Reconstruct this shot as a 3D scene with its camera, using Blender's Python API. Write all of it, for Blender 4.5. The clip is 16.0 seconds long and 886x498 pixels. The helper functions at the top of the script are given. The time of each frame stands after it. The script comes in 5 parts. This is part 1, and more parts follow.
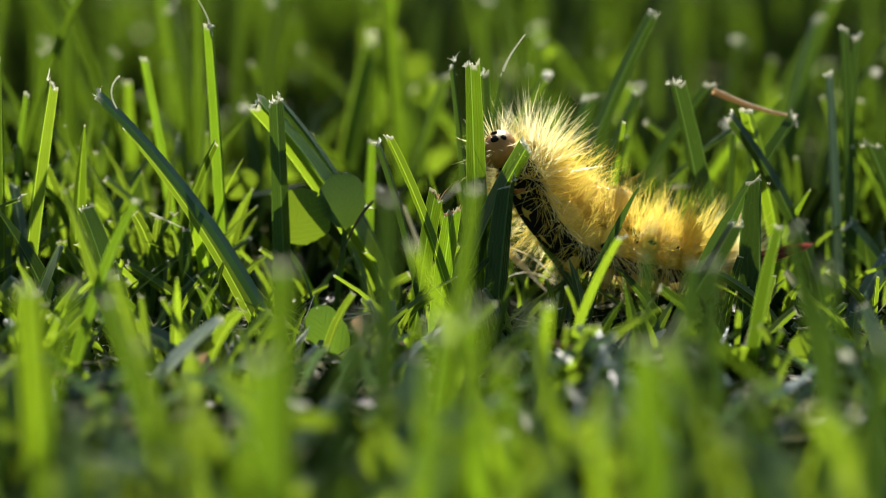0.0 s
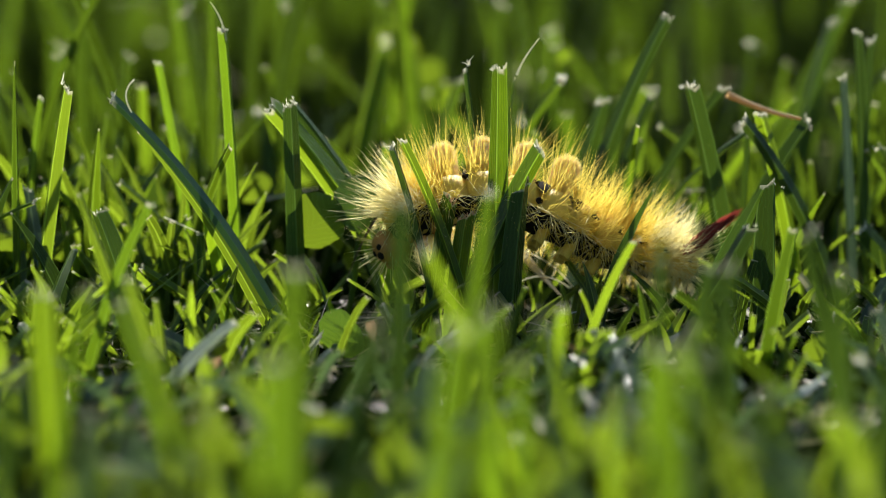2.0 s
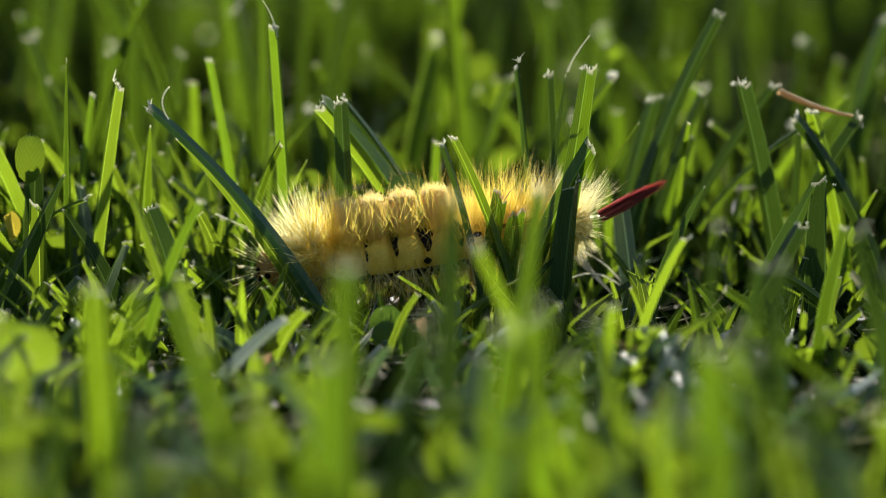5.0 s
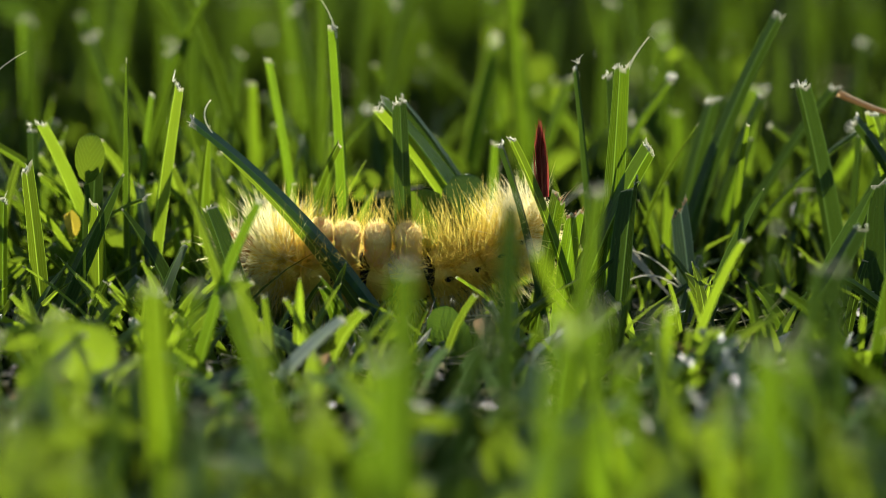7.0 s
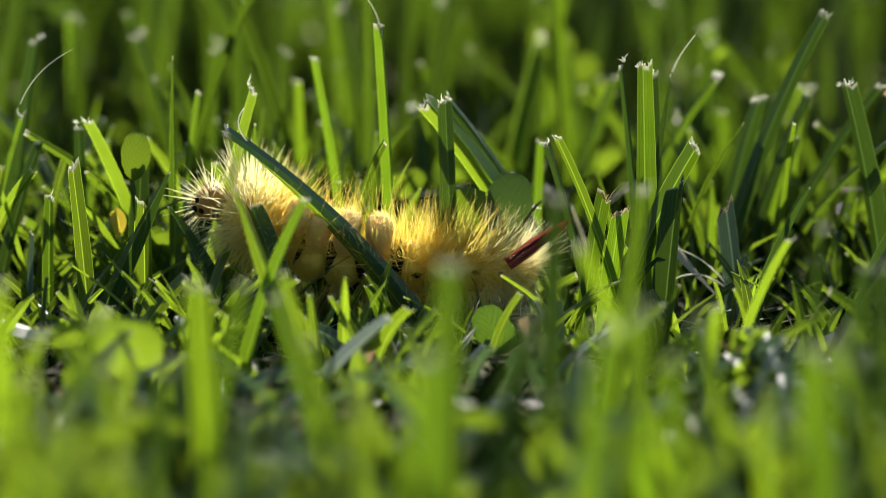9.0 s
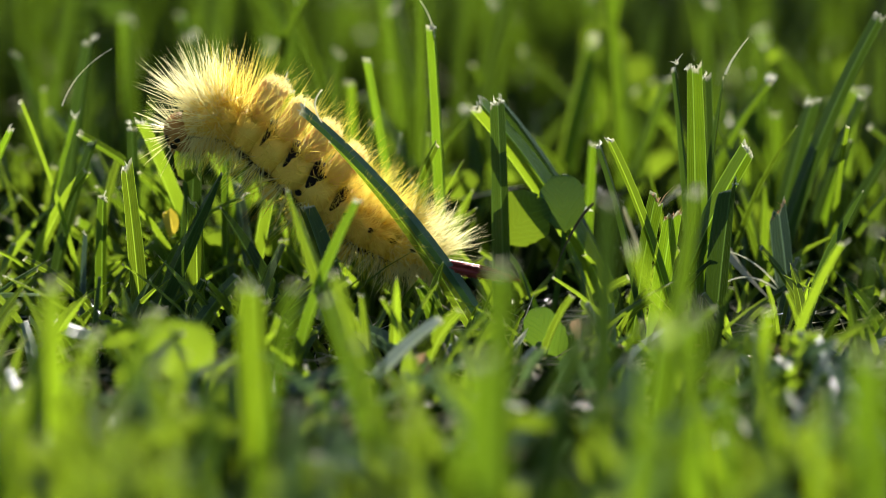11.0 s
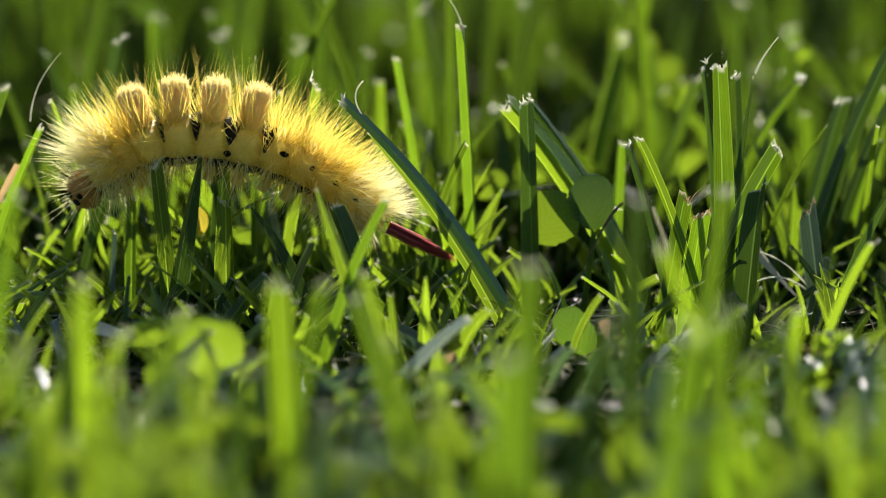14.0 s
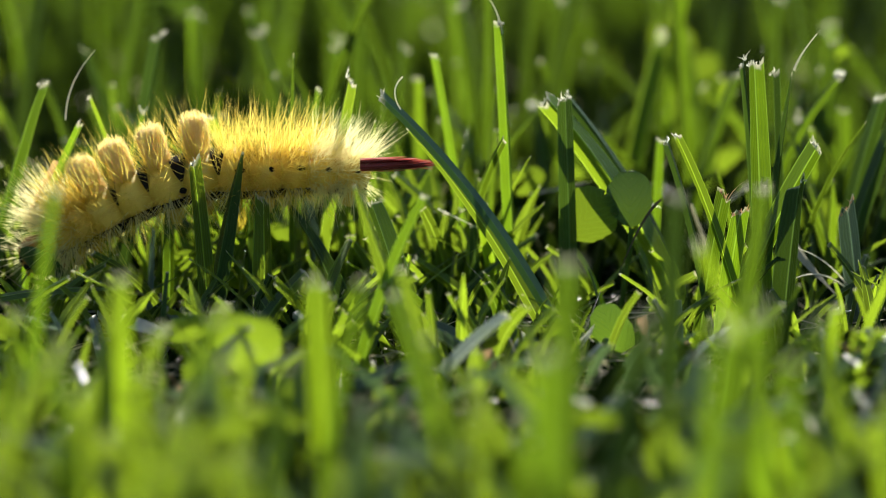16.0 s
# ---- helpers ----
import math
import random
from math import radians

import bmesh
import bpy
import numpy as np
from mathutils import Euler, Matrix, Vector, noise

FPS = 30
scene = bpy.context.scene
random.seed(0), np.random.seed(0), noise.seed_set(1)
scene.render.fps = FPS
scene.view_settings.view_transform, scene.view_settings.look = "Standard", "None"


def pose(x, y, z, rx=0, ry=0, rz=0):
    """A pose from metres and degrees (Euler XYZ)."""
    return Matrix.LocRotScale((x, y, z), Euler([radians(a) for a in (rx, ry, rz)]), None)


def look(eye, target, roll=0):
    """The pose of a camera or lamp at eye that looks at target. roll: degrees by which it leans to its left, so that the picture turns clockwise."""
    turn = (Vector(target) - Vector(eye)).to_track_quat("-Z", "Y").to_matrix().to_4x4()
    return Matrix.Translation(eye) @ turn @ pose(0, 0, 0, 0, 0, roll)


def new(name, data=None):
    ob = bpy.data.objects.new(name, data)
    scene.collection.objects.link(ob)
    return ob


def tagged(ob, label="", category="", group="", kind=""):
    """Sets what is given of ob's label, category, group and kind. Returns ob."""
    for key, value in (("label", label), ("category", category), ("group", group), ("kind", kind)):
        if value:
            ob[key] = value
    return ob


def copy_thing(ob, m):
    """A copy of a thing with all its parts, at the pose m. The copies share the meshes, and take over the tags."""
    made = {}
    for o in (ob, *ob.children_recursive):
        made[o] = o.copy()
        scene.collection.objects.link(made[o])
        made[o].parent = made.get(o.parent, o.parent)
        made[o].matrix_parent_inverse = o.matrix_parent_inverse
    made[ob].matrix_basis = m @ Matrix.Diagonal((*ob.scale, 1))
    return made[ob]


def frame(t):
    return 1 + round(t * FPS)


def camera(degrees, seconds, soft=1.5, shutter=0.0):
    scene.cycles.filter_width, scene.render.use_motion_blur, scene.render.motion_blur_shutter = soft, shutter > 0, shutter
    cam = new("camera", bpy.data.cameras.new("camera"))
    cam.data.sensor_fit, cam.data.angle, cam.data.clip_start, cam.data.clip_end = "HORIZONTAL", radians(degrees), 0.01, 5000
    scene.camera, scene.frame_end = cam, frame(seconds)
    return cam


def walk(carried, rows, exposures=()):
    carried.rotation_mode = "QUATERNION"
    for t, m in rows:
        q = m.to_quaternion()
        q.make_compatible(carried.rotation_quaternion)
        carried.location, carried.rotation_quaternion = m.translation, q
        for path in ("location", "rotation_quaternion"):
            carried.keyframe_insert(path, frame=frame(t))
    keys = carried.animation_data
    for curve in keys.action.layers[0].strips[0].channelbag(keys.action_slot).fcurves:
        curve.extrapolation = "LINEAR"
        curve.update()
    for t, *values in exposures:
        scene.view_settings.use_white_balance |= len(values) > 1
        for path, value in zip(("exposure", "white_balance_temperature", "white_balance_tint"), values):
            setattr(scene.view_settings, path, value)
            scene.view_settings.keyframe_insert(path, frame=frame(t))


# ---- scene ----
EYE = (0.0, -0.267, 0.062)


def pan(yaw, pitch, lean):
    """The pose of the camera on its tripod: turned to the left by yaw, tipped up by pitch."""
    return Matrix.Translation(EYE) @ pose(0, 0, 0, 0, 0, yaw) @ pose(0, 0, 0, 90 + pitch) @ pose(0, 0, 0, 0, 0, lean)


cam = camera(20, 16.0, soft=0.7)
cam.data.dof.use_dof = True
cam.data.dof.focus_distance = 0.266
cam.data.dof.aperture_fstop = 13.0
walk(cam, [
    (0.0, pan(-3.247, -11.024, 0.191)),
    (0.5, pan(-3.143, -11.007, 0.168)),
    (1.0, pan(-3.052, -10.965, 0.154)),
    (1.5, pan(-2.979, -10.958, 0.112)),
    (2.0, pan(-2.924, -10.937, 0.121)),
    (2.5, pan(-2.768, -10.963, 0.098)),
    (3.0, pan(-2.439, -10.998, 0.057)),
    (3.5, pan(-2.264, -10.991, 0.070)),
    (4.0, pan(-1.975, -11.009, 0.056)),
    (4.2, pan(-1.920, -11.011, 0.035)),
    (6.3, pan(-1.059, -10.995, 0.014)),
    (6.5, pan(-0.862, -10.993, 0.021)),
    (7.0, pan(-0.408, -10.986, -0.002)),
    (7.5, pan(-0.122, -11.024, -0.025)),
    (8.0, pan(0.119, -11.020, -0.000)),
    (8.5, pan(0.325, -11.018, -0.027)),
    (9.0, pan(0.641, -11.025, -0.070)),
    (9.5, pan(0.948, -11.025, -0.072)),
    (10.0, pan(1.302, -11.009, -0.086)),
    (12.3, pan(2.232, -10.972, -0.120)),
    (12.5, pan(2.274, -10.977, -0.154)),
    (12.7, pan(2.328, -10.969, -0.139)),
    (13.0, pan(2.407, -10.984, -0.124)),
    (13.5, pan(2.455, -10.981, -0.128)),
    (14.0, pan(2.519, -11.000, -0.095)),
    (14.5, pan(2.581, -11.003, -0.116)),
    (15.0, pan(2.698, -11.022, -0.129)),
    (15.5, pan(2.935, -11.063, -0.164)),
    (16.0, pan(3.397, -11.073, -0.199)),
], [(0, 1.18), (1, 1.13), (2, 1.1), (3, 1.12), (3.5, 1.14), (4, 1.05), (4.2, 1.05), (6.3, 1.02), (8, 1.08), (9, 1.13), (10, 1.23), (13, 1.26), (16, 1.26)])

# ---- light ----
SUN_FROM = Vector((0.12, 0.74, 0.70)).normalized()
world = bpy.data.worlds.new("sky")
scene.world = world
world.use_nodes = True
sky = world.node_tree.nodes.new("ShaderNodeTexSky")
sky.sky_type = "NISHITA"
sky.sun_disc = False
sky.sun_elevation = math.asin(SUN_FROM.z)
sky.sun_rotation = math.atan2(SUN_FROM.x, SUN_FROM.y)
background = world.node_tree.nodes["Background"]
background.inputs["Strength"].default_value = 0.055
world.node_tree.links.new(sky.outputs["Color"], background.inputs["Color"])
sun = new("sun", bpy.data.lights.new("sun", "SUN"))
sun.data.energy = 5.0
sun.data.angle = radians(0.5)
sun.data.color = (1.0, 0.95, 0.86)
sun.matrix_world = look(SUN_FROM * 3, (0, 0, 0))

MM = 0.001
rng = np.random.default_rng(7)


# ---- materials ----
def material(name):
    m = bpy.data.materials.new(name)
    m.use_nodes = True
    nodes, links = m.node_tree.nodes, m.node_tree.links
    return m, nodes, links, nodes["Principled BSDF"], nodes["Material Output"]


def math_node(nodes, links, operation, a, b=None):
    n = nodes.new("ShaderNodeMath")
    n.operation = operation
    for socket, value in zip(n.inputs, (a, b)):
        if value is None:
            continue
        if isinstance(value, (int, float)):
            socket.default_value = value
        else:
            links.new(value, socket)
    return n.outputs[0]


def mix_colour(nodes, links, factor, a, b, blend="MIX"):
    n = nodes.new("ShaderNodeMix")
    n.data_type, n.blend_type = "RGBA", blend
    for socket, value in ((n.inputs[0], factor), (n.inputs[6], a), (n.inputs[7], b)):
        if isinstance(value, (int, float)):
            socket.default_value = value
        elif isinstance(value, tuple):
            socket.default_value = (*value, 1)
        else:
            links.new(value, socket)
    return n.outputs[2]


def noise_node(nodes, links, scale, detail=3.0, vector=None):
    n = nodes.new("ShaderNodeTexNoise")
    n.inputs["Scale"].default_value, n.inputs["Detail"].default_value = scale, detail
    if vector is None:
        vector = nodes.new("ShaderNodeTexCoord").outputs["Object"]
    links.new(vector, n.inputs["Vector"])
    return n.outputs["Fac"]


def ramp_node(nodes, links, value, low, high):
    n = nodes.new("ShaderNodeMapRange")
    n.clamp = True
    n.inputs["From Min"].default_value, n.inputs["From Max"].default_value = low, high
    links.new(value, n.inputs["Value"])
    return n.outputs["Result"]


def leaf_material(name, deep, fresh, glow, ribs=8, islands=False, rough=0.36, passing=0.5, dry_tip=True, veins=0.6, gloss=0.34, spread=2.2, least=0.34, thin=(-0.2, 1.0), rib=1.0):
    """A thin leaf: parallel veins along it, uneven green, gloss on top and light that passes through."""
    m, nodes, links, surface, out = material(name)
    uv = nodes.new("ShaderNodeUVMap")
    split = nodes.new("ShaderNodeSeparateXYZ")
    links.new(uv.outputs["UV"], split.inputs[0])
    across, along = split.outputs[0], split.outputs[1]
    if islands:
        chance = nodes.new("ShaderNodeNewGeometry").outputs["Random Per Island"]
    else:
        chance = nodes.new("ShaderNodeObjectInfo").outputs["Random"]
    sway = math_node(nodes, links, "MULTIPLY", noise_node(nodes, links, 700.0, 2.0), 0.22)
    wave = math_node(nodes, links, "SINE", math_node(nodes, links, "MULTIPLY", math_node(nodes, links, "ADD", across, sway), ribs * 6.283))
    vein = ramp_node(nodes, links, wave, *thin)
    blotch = noise_node(nodes, links, 260.0, 4.0)
    fine = noise_node(nodes, links, 2600.0, 2.0)
    tone = math_node(nodes, links, "ADD", math_node(nodes, links, "MULTIPLY", chance, 0.6), math_node(nodes, links, "MULTIPLY", blotch, 0.4))
    base = mix_colour(nodes, links, tone, deep, fresh)
    base = mix_colour(nodes, links, math_node(nodes, links, "MULTIPLY", vein, 0.6 * veins), base, tuple(min(1.0, c * 1.7) for c in fresh))
    spots = ramp_node(nodes, links, fine, 0.66, 0.74)
    base = mix_colour(nodes, links, math_node(nodes, links, "MULTIPLY", spots, 0.5), base, (0.16, 0.15, 0.05))
    thin = math_node(nodes, links, "MULTIPLY", math_node(nodes, links, "POWER", chance, spread), math_node(nodes, links, "ADD", blotch, 0.5))
    lit = mix_colour(nodes, links, thin, tuple(c * least for c in glow), glow)
    lit = mix_colour(nodes, links, math_node(nodes, links, "MULTIPLY", vein, 0.75 * veins), lit, tuple(c * 0.35 for c in glow))
    off = math_node(nodes, links, "ABSOLUTE", math_node(nodes, links, "SUBTRACT", across, 0.5))
    streak = nodes.new("ShaderNodeCombineXYZ")
    links.new(math_node(nodes, links, "MULTIPLY", across, 26.0), streak.inputs[0])
    links.new(math_node(nodes, links, "MULTIPLY", along, 2.5), streak.inputs[1])
    links.new(math_node(nodes, links, "MULTIPLY", chance, 50.0), streak.inputs[2])
    streak = ramp_node(nodes, links, noise_node(nodes, links, 1.0, 2.0, streak.outputs[0]), 0.35, 0.7)
    lit = mix_colour(nodes, links, math_node(nodes, links, "MULTIPLY", streak, 0.55 * rib), lit, tuple(c * 0.3 for c in glow))
    ridge = math_node(nodes, links, "MAXIMUM", ramp_node(nodes, links, off, 0.055, 0.015), ramp_node(nodes, links, off, 0.455, 0.49))
    ridge = math_node(nodes, links, "MULTIPLY", ridge, 0.6 * rib)
    lit = mix_colour(nodes, links, ridge, lit, tuple(min(1.0, c * 1.35 + 0.04) for c in glow))
    base = mix_colour(nodes, links, ridge, base, tuple(min(1.0, c * 2.2 + 0.02) for c in fresh))
    if dry_tip:
        worn = math_node(nodes, links, "ADD", along, math_node(nodes, links, "MULTIPLY", fine, 0.03))
        worn = ramp_node(nodes, links, worn, 0.994, 1.012)
        base = mix_colour(nodes, links, worn, base, (0.50, 0.50, 0.36))
        lit = mix_colour(nodes, links, worn, lit, (0.5, 0.48, 0.34))
    links.new(base, surface.inputs["Base Color"])
    surface.inputs["Roughness"].default_value = rough
    surface.inputs["Specular IOR Level"].default_value = gloss
    bump = nodes.new("ShaderNodeBump")
    bump.inputs["Strength"].default_value, bump.inputs["Distance"].default_value = 0.7 * veins, 0.0001
    links.new(math_node(nodes, links, "ADD", vein, math_node(nodes, links, "MULTIPLY", fine, 0.5)), bump.inputs["Height"])
    links.new(bump.outputs[0], surface.inputs["Normal"])
    glowing = nodes.new("ShaderNodeBsdfTranslucent")
    links.new(lit, glowing.inputs["Color"])
    both = nodes.new("ShaderNodeMixShader")
    both.inputs[0].default_value = passing
    links.new(surface.outputs[0], both.inputs[1])
    links.new(glowing.outputs[0], both.inputs[2])
    links.new(both.outputs[0], out.inputs["Surface"])
    return m


def plain_material(name, a, b, scale, rough=0.6, passing=0.0, glow=(0, 0, 0), bump=0.3, islands=False, gloss=0.4, soft=0.0):
    """Two colours mixed by grain at two scales, with an optional share of light that passes through."""
    m, nodes, links, surface, out = material(name)
    wide, fine = noise_node(nodes, links, scale, 4.0), noise_node(nodes, links, scale * 9, 3.0)
    tone = math_node(nodes, links, "ADD", math_node(nodes, links, "MULTIPLY", wide, 0.6), math_node(nodes, links, "MULTIPLY", fine, 0.4))
    tone = ramp_node(nodes, links, tone, 0.3, 0.7)
    if islands:
        chance = nodes.new("ShaderNodeNewGeometry").outputs["Random Per Island"]
        tone = math_node(nodes, links, "ADD", math_node(nodes, links, "MULTIPLY", tone, 0.4), math_node(nodes, links, "MULTIPLY", chance, 0.6))
    links.new(mix_colour(nodes, links, tone, a, b), surface.inputs["Base Color"])
    surface.inputs["Roughness"].default_value = rough
    surface.inputs["Specular IOR Level"].default_value = gloss
    if soft:
        surface.inputs["Subsurface Weight"].default_value = soft
        surface.inputs["Subsurface Radius"].default_value = (0.85, 0.75, 0.35)
        surface.inputs["Subsurface Scale"].default_value = 0.0016
    if bump:
        relief = nodes.new("ShaderNodeBump")
        relief.inputs["Strength"].default_value, relief.inputs["Distance"].default_value = bump, 0.0003
        links.new(fine, relief.inputs["Height"])
        links.new(relief.outputs[0], surface.inputs["Normal"])
    if passing:
        glowing, both = nodes.new("ShaderNodeBsdfTranslucent"), nodes.new("ShaderNodeMixShader")
        glowing.inputs["Color"].default_value = (*glow, 1)
        both.inputs[0].default_value = passing
        links.new(surface.outputs[0], both.inputs[1])
        links.new(glowing.outputs[0], both.inputs[2])
        links.new(both.outputs[0], out.inputs["Surface"])
    return m


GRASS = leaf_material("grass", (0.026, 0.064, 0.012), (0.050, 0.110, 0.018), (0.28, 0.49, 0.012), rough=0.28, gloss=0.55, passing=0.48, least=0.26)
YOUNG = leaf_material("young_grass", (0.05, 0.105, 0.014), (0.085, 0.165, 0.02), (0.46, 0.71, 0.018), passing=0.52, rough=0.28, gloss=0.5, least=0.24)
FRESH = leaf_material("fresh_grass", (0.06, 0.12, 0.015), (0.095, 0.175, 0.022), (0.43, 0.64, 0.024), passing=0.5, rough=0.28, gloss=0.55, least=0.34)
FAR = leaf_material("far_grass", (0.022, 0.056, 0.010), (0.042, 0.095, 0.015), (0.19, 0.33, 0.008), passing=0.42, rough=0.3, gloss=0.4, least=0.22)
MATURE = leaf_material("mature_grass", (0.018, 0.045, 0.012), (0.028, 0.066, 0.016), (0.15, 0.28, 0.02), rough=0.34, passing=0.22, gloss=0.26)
# Blue-green of its own, lightened further to paint in sheen.
GLAUCOUS_SHEEN = leaf_material("glaucous_sheen_grass", (0.07, 0.11, 0.10), (0.11, 0.155, 0.14), (0.13, 0.22, 0.08), rough=0.25, passing=0.22, gloss=0.7)
LAWN = leaf_material("lawn_grass", (0.014, 0.036, 0.006), (0.040, 0.09, 0.012), (0.21, 0.36, 0.009), islands=True, passing=0.42, gloss=0.25, spread=3.4, least=0.1)
SPRIG = leaf_material("thin_grass", (0.035, 0.075, 0.012), (0.075, 0.14, 0.025), (0.46, 0.68, 0.026), least=0.2, islands=True, passing=0.46, gloss=0.6, rough=0.3)
THICKET = leaf_material("thicket_grass", (0.020, 0.048, 0.008), (0.045, 0.095, 0.014), (0.32, 0.52, 0.014), least=0.1, spread=2.6, islands=True, passing=0.44, gloss=0.5, rough=0.3)
# Grey in the base colour stands in for sky reflected on low blades.
SHEEN_GREY = leaf_material("sheen_grey_grass", (0.040, 0.075, 0.045), (0.13, 0.18, 0.14), (0.16, 0.28, 0.08), islands=True, passing=0.3, rough=0.3, gloss=0.7)
# Undergrowth in near-black green: the shade deep in the lawn is painted in.
UNDER_SHADED = leaf_material("undergrowth", (0.004, 0.010, 0.002), (0.010, 0.024, 0.004), (0.06, 0.11, 0.006), islands=True, least=0.1, spread=4.0, passing=0.16, rough=0.6, dry_tip=False, gloss=0.03)
CLOVER = leaf_material("clover_leaf", (0.040, 0.095, 0.02), (0.060, 0.13, 0.022), (0.42, 0.62, 0.03), ribs=7, dry_tip=False, rough=0.42, passing=0.42, veins=0.7, thin=(0.55, 1.0), rib=0.0)
# Copies of the clover leaf with shade and half shade put into the green.
CLOVER_SHADED = leaf_material("shaded_clover_leaf", (0.035, 0.085, 0.025), (0.050, 0.11, 0.032), (0.16, 0.28, 0.022), ribs=7, dry_tip=False, rough=0.4, passing=0.22, veins=0.7, thin=(0.55, 1.0), rib=0.0)
CLOVER_HALF_SHADED = leaf_material("half_shaded_clover_leaf", (0.05, 0.13, 0.03), (0.075, 0.17, 0.035), (0.26, 0.46, 0.03), ribs=7, dry_tip=False, rough=0.4, passing=0.36, veins=0.7, thin=(0.55, 1.0), rib=0.0)
STRAW = plain_material("dry_straw", (0.42, 0.28, 0.12), (0.62, 0.48, 0.27), 900, 0.55, 0.35, (0.7, 0.45, 0.2))
LITTER = plain_material("grass_litter", (0.10, 0.085, 0.05), (0.66, 0.63, 0.52), 500, 0.3, 0.25, (0.4, 0.38, 0.2), islands=True)
FIBRE = plain_material("torn_fibre", (0.66, 0.65, 0.54), (0.88, 0.87, 0.80), 1200, 0.4, 0.5, (0.85, 0.84, 0.70))
BROWN = plain_material("withered_tip", (0.34, 0.19, 0.11), (0.62, 0.44, 0.30), 1500, 0.6, 0.35, (0.6, 0.36, 0.2))
DARK_STALK = plain_material("dead_stalk", (0.045, 0.032, 0.024), (0.20, 0.15, 0.11), 1300, 0.5, bump=0.7)
YELLOWED = plain_material("yellowed_leaf", (0.55, 0.42, 0.05), (0.22, 0.13, 0.04), 700, 0.5, 0.45, (0.8, 0.62, 0.06))
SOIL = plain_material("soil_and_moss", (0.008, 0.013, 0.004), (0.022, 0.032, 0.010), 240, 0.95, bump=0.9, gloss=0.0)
SKIN = plain_material("yellow_skin", (0.66, 0.43, 0.05), (0.80, 0.60, 0.11), 700, 0.5, soft=0.35)
BRUSH_CORE = plain_material("amber_brush_core", (0.85, 0.58, 0.19), (0.91, 0.69, 0.30), 2600, 0.85, bump=0.6, gloss=0.05, soft=0.7)
HAIR = plain_material("yellow_hair", (0.78, 0.58, 0.09), (0.92, 0.80, 0.26), 500, 0.22, 0.64, (0.95, 0.79, 0.17), bump=0, islands=True, gloss=0.8)
PALE_HAIR = plain_material("pale_hair", (0.93, 0.84, 0.42), (0.97, 0.93, 0.64), 500, 0.2, 0.7, (0.97, 0.91, 0.52), bump=0, islands=True, gloss=0.9)
BRUSH = plain_material("amber_brush", (0.90, 0.64, 0.22), (0.94, 0.76, 0.36), 900, 0.5, 0.6, (0.98, 0.86, 0.38), bump=0, islands=True)
RED = plain_material("crimson_hair", (0.20, 0.025, 0.025), (0.42, 0.09, 0.07), 900, 0.35, 0.36, (0.56, 0.09, 0.07), bump=0, islands=True)
BLACK = plain_material("velvet_black", (0.006, 0.005, 0.004), (0.020, 0.016, 0.012), 1500, 0.9, bump=0.2, gloss=0.1)
HEAD = plain_material("tan_head", (0.28, 0.12, 0.02), (0.50, 0.27, 0.06), 1200, 0.4, 0.1, (0.6, 0.3, 0.06))
# Waxy green kept dark for the shaded half of a folded blade.
WAXY_SHADED = leaf_material("waxy_shaded_grass", (0.022, 0.080, 0.036), (0.036, 0.105, 0.046), (0.10, 0.24, 0.04), rough=0.33, passing=0.14, gloss=0.8, ribs=9, veins=0.6, rib=0.25)
# Pale base colour paints the glare of the sky on a blade's top.
SHEEN_PALE = leaf_material("sheen_pale_grass", (0.40, 0.48, 0.43), (0.52, 0.58, 0.52), (0.42, 0.5, 0.36), rough=0.3, passing=0.35, gloss=0.8, ribs=5)
GREENS = {"light": YOUNG, "mid": GRASS, "fresh": FRESH, "far": FAR, "dark": MATURE, "grey": GLAUCOUS_SHEEN, "blue": GLAUCOUS_SHEEN, "waxy": WAXY_SHADED, "sheen_pale": SHEEN_PALE}


# ---- building blocks ----
def mesh_from(name, verts, faces, mat, uvs=None, smooth=True):
    me = bpy.data.meshes.new(name)
    me.from_pydata([tuple(v) for v in verts], [], faces)
    if uvs is not None:
        layer = me.uv_layers.new(name="UVMap")
        loops = np.empty(len(me.loops), dtype=np.int32)
        me.loops.foreach_get("vertex_index", loops)
        layer.data.foreach_set("uv", np.asarray(uvs, dtype=np.float32)[loops].ravel())
    if smooth:
        me.polygons.foreach_set("use_smooth", [True] * len(me.polygons))
    me.materials.append(mat)
    me.update()
    return me


def part(name, me, parent=None, label=""):
    ob = new(name, me)
    if parent is not None:
        ob.parent = parent
    return tagged(ob, label)


def bezier(a, c, b, u):
    a, c, b, u = np.asarray(a), np.asarray(c), np.asarray(b), np.asarray(u)[:, None]
    return (1 - u) ** 2 * a + 2 * u * (1 - u) * c + u * u * b


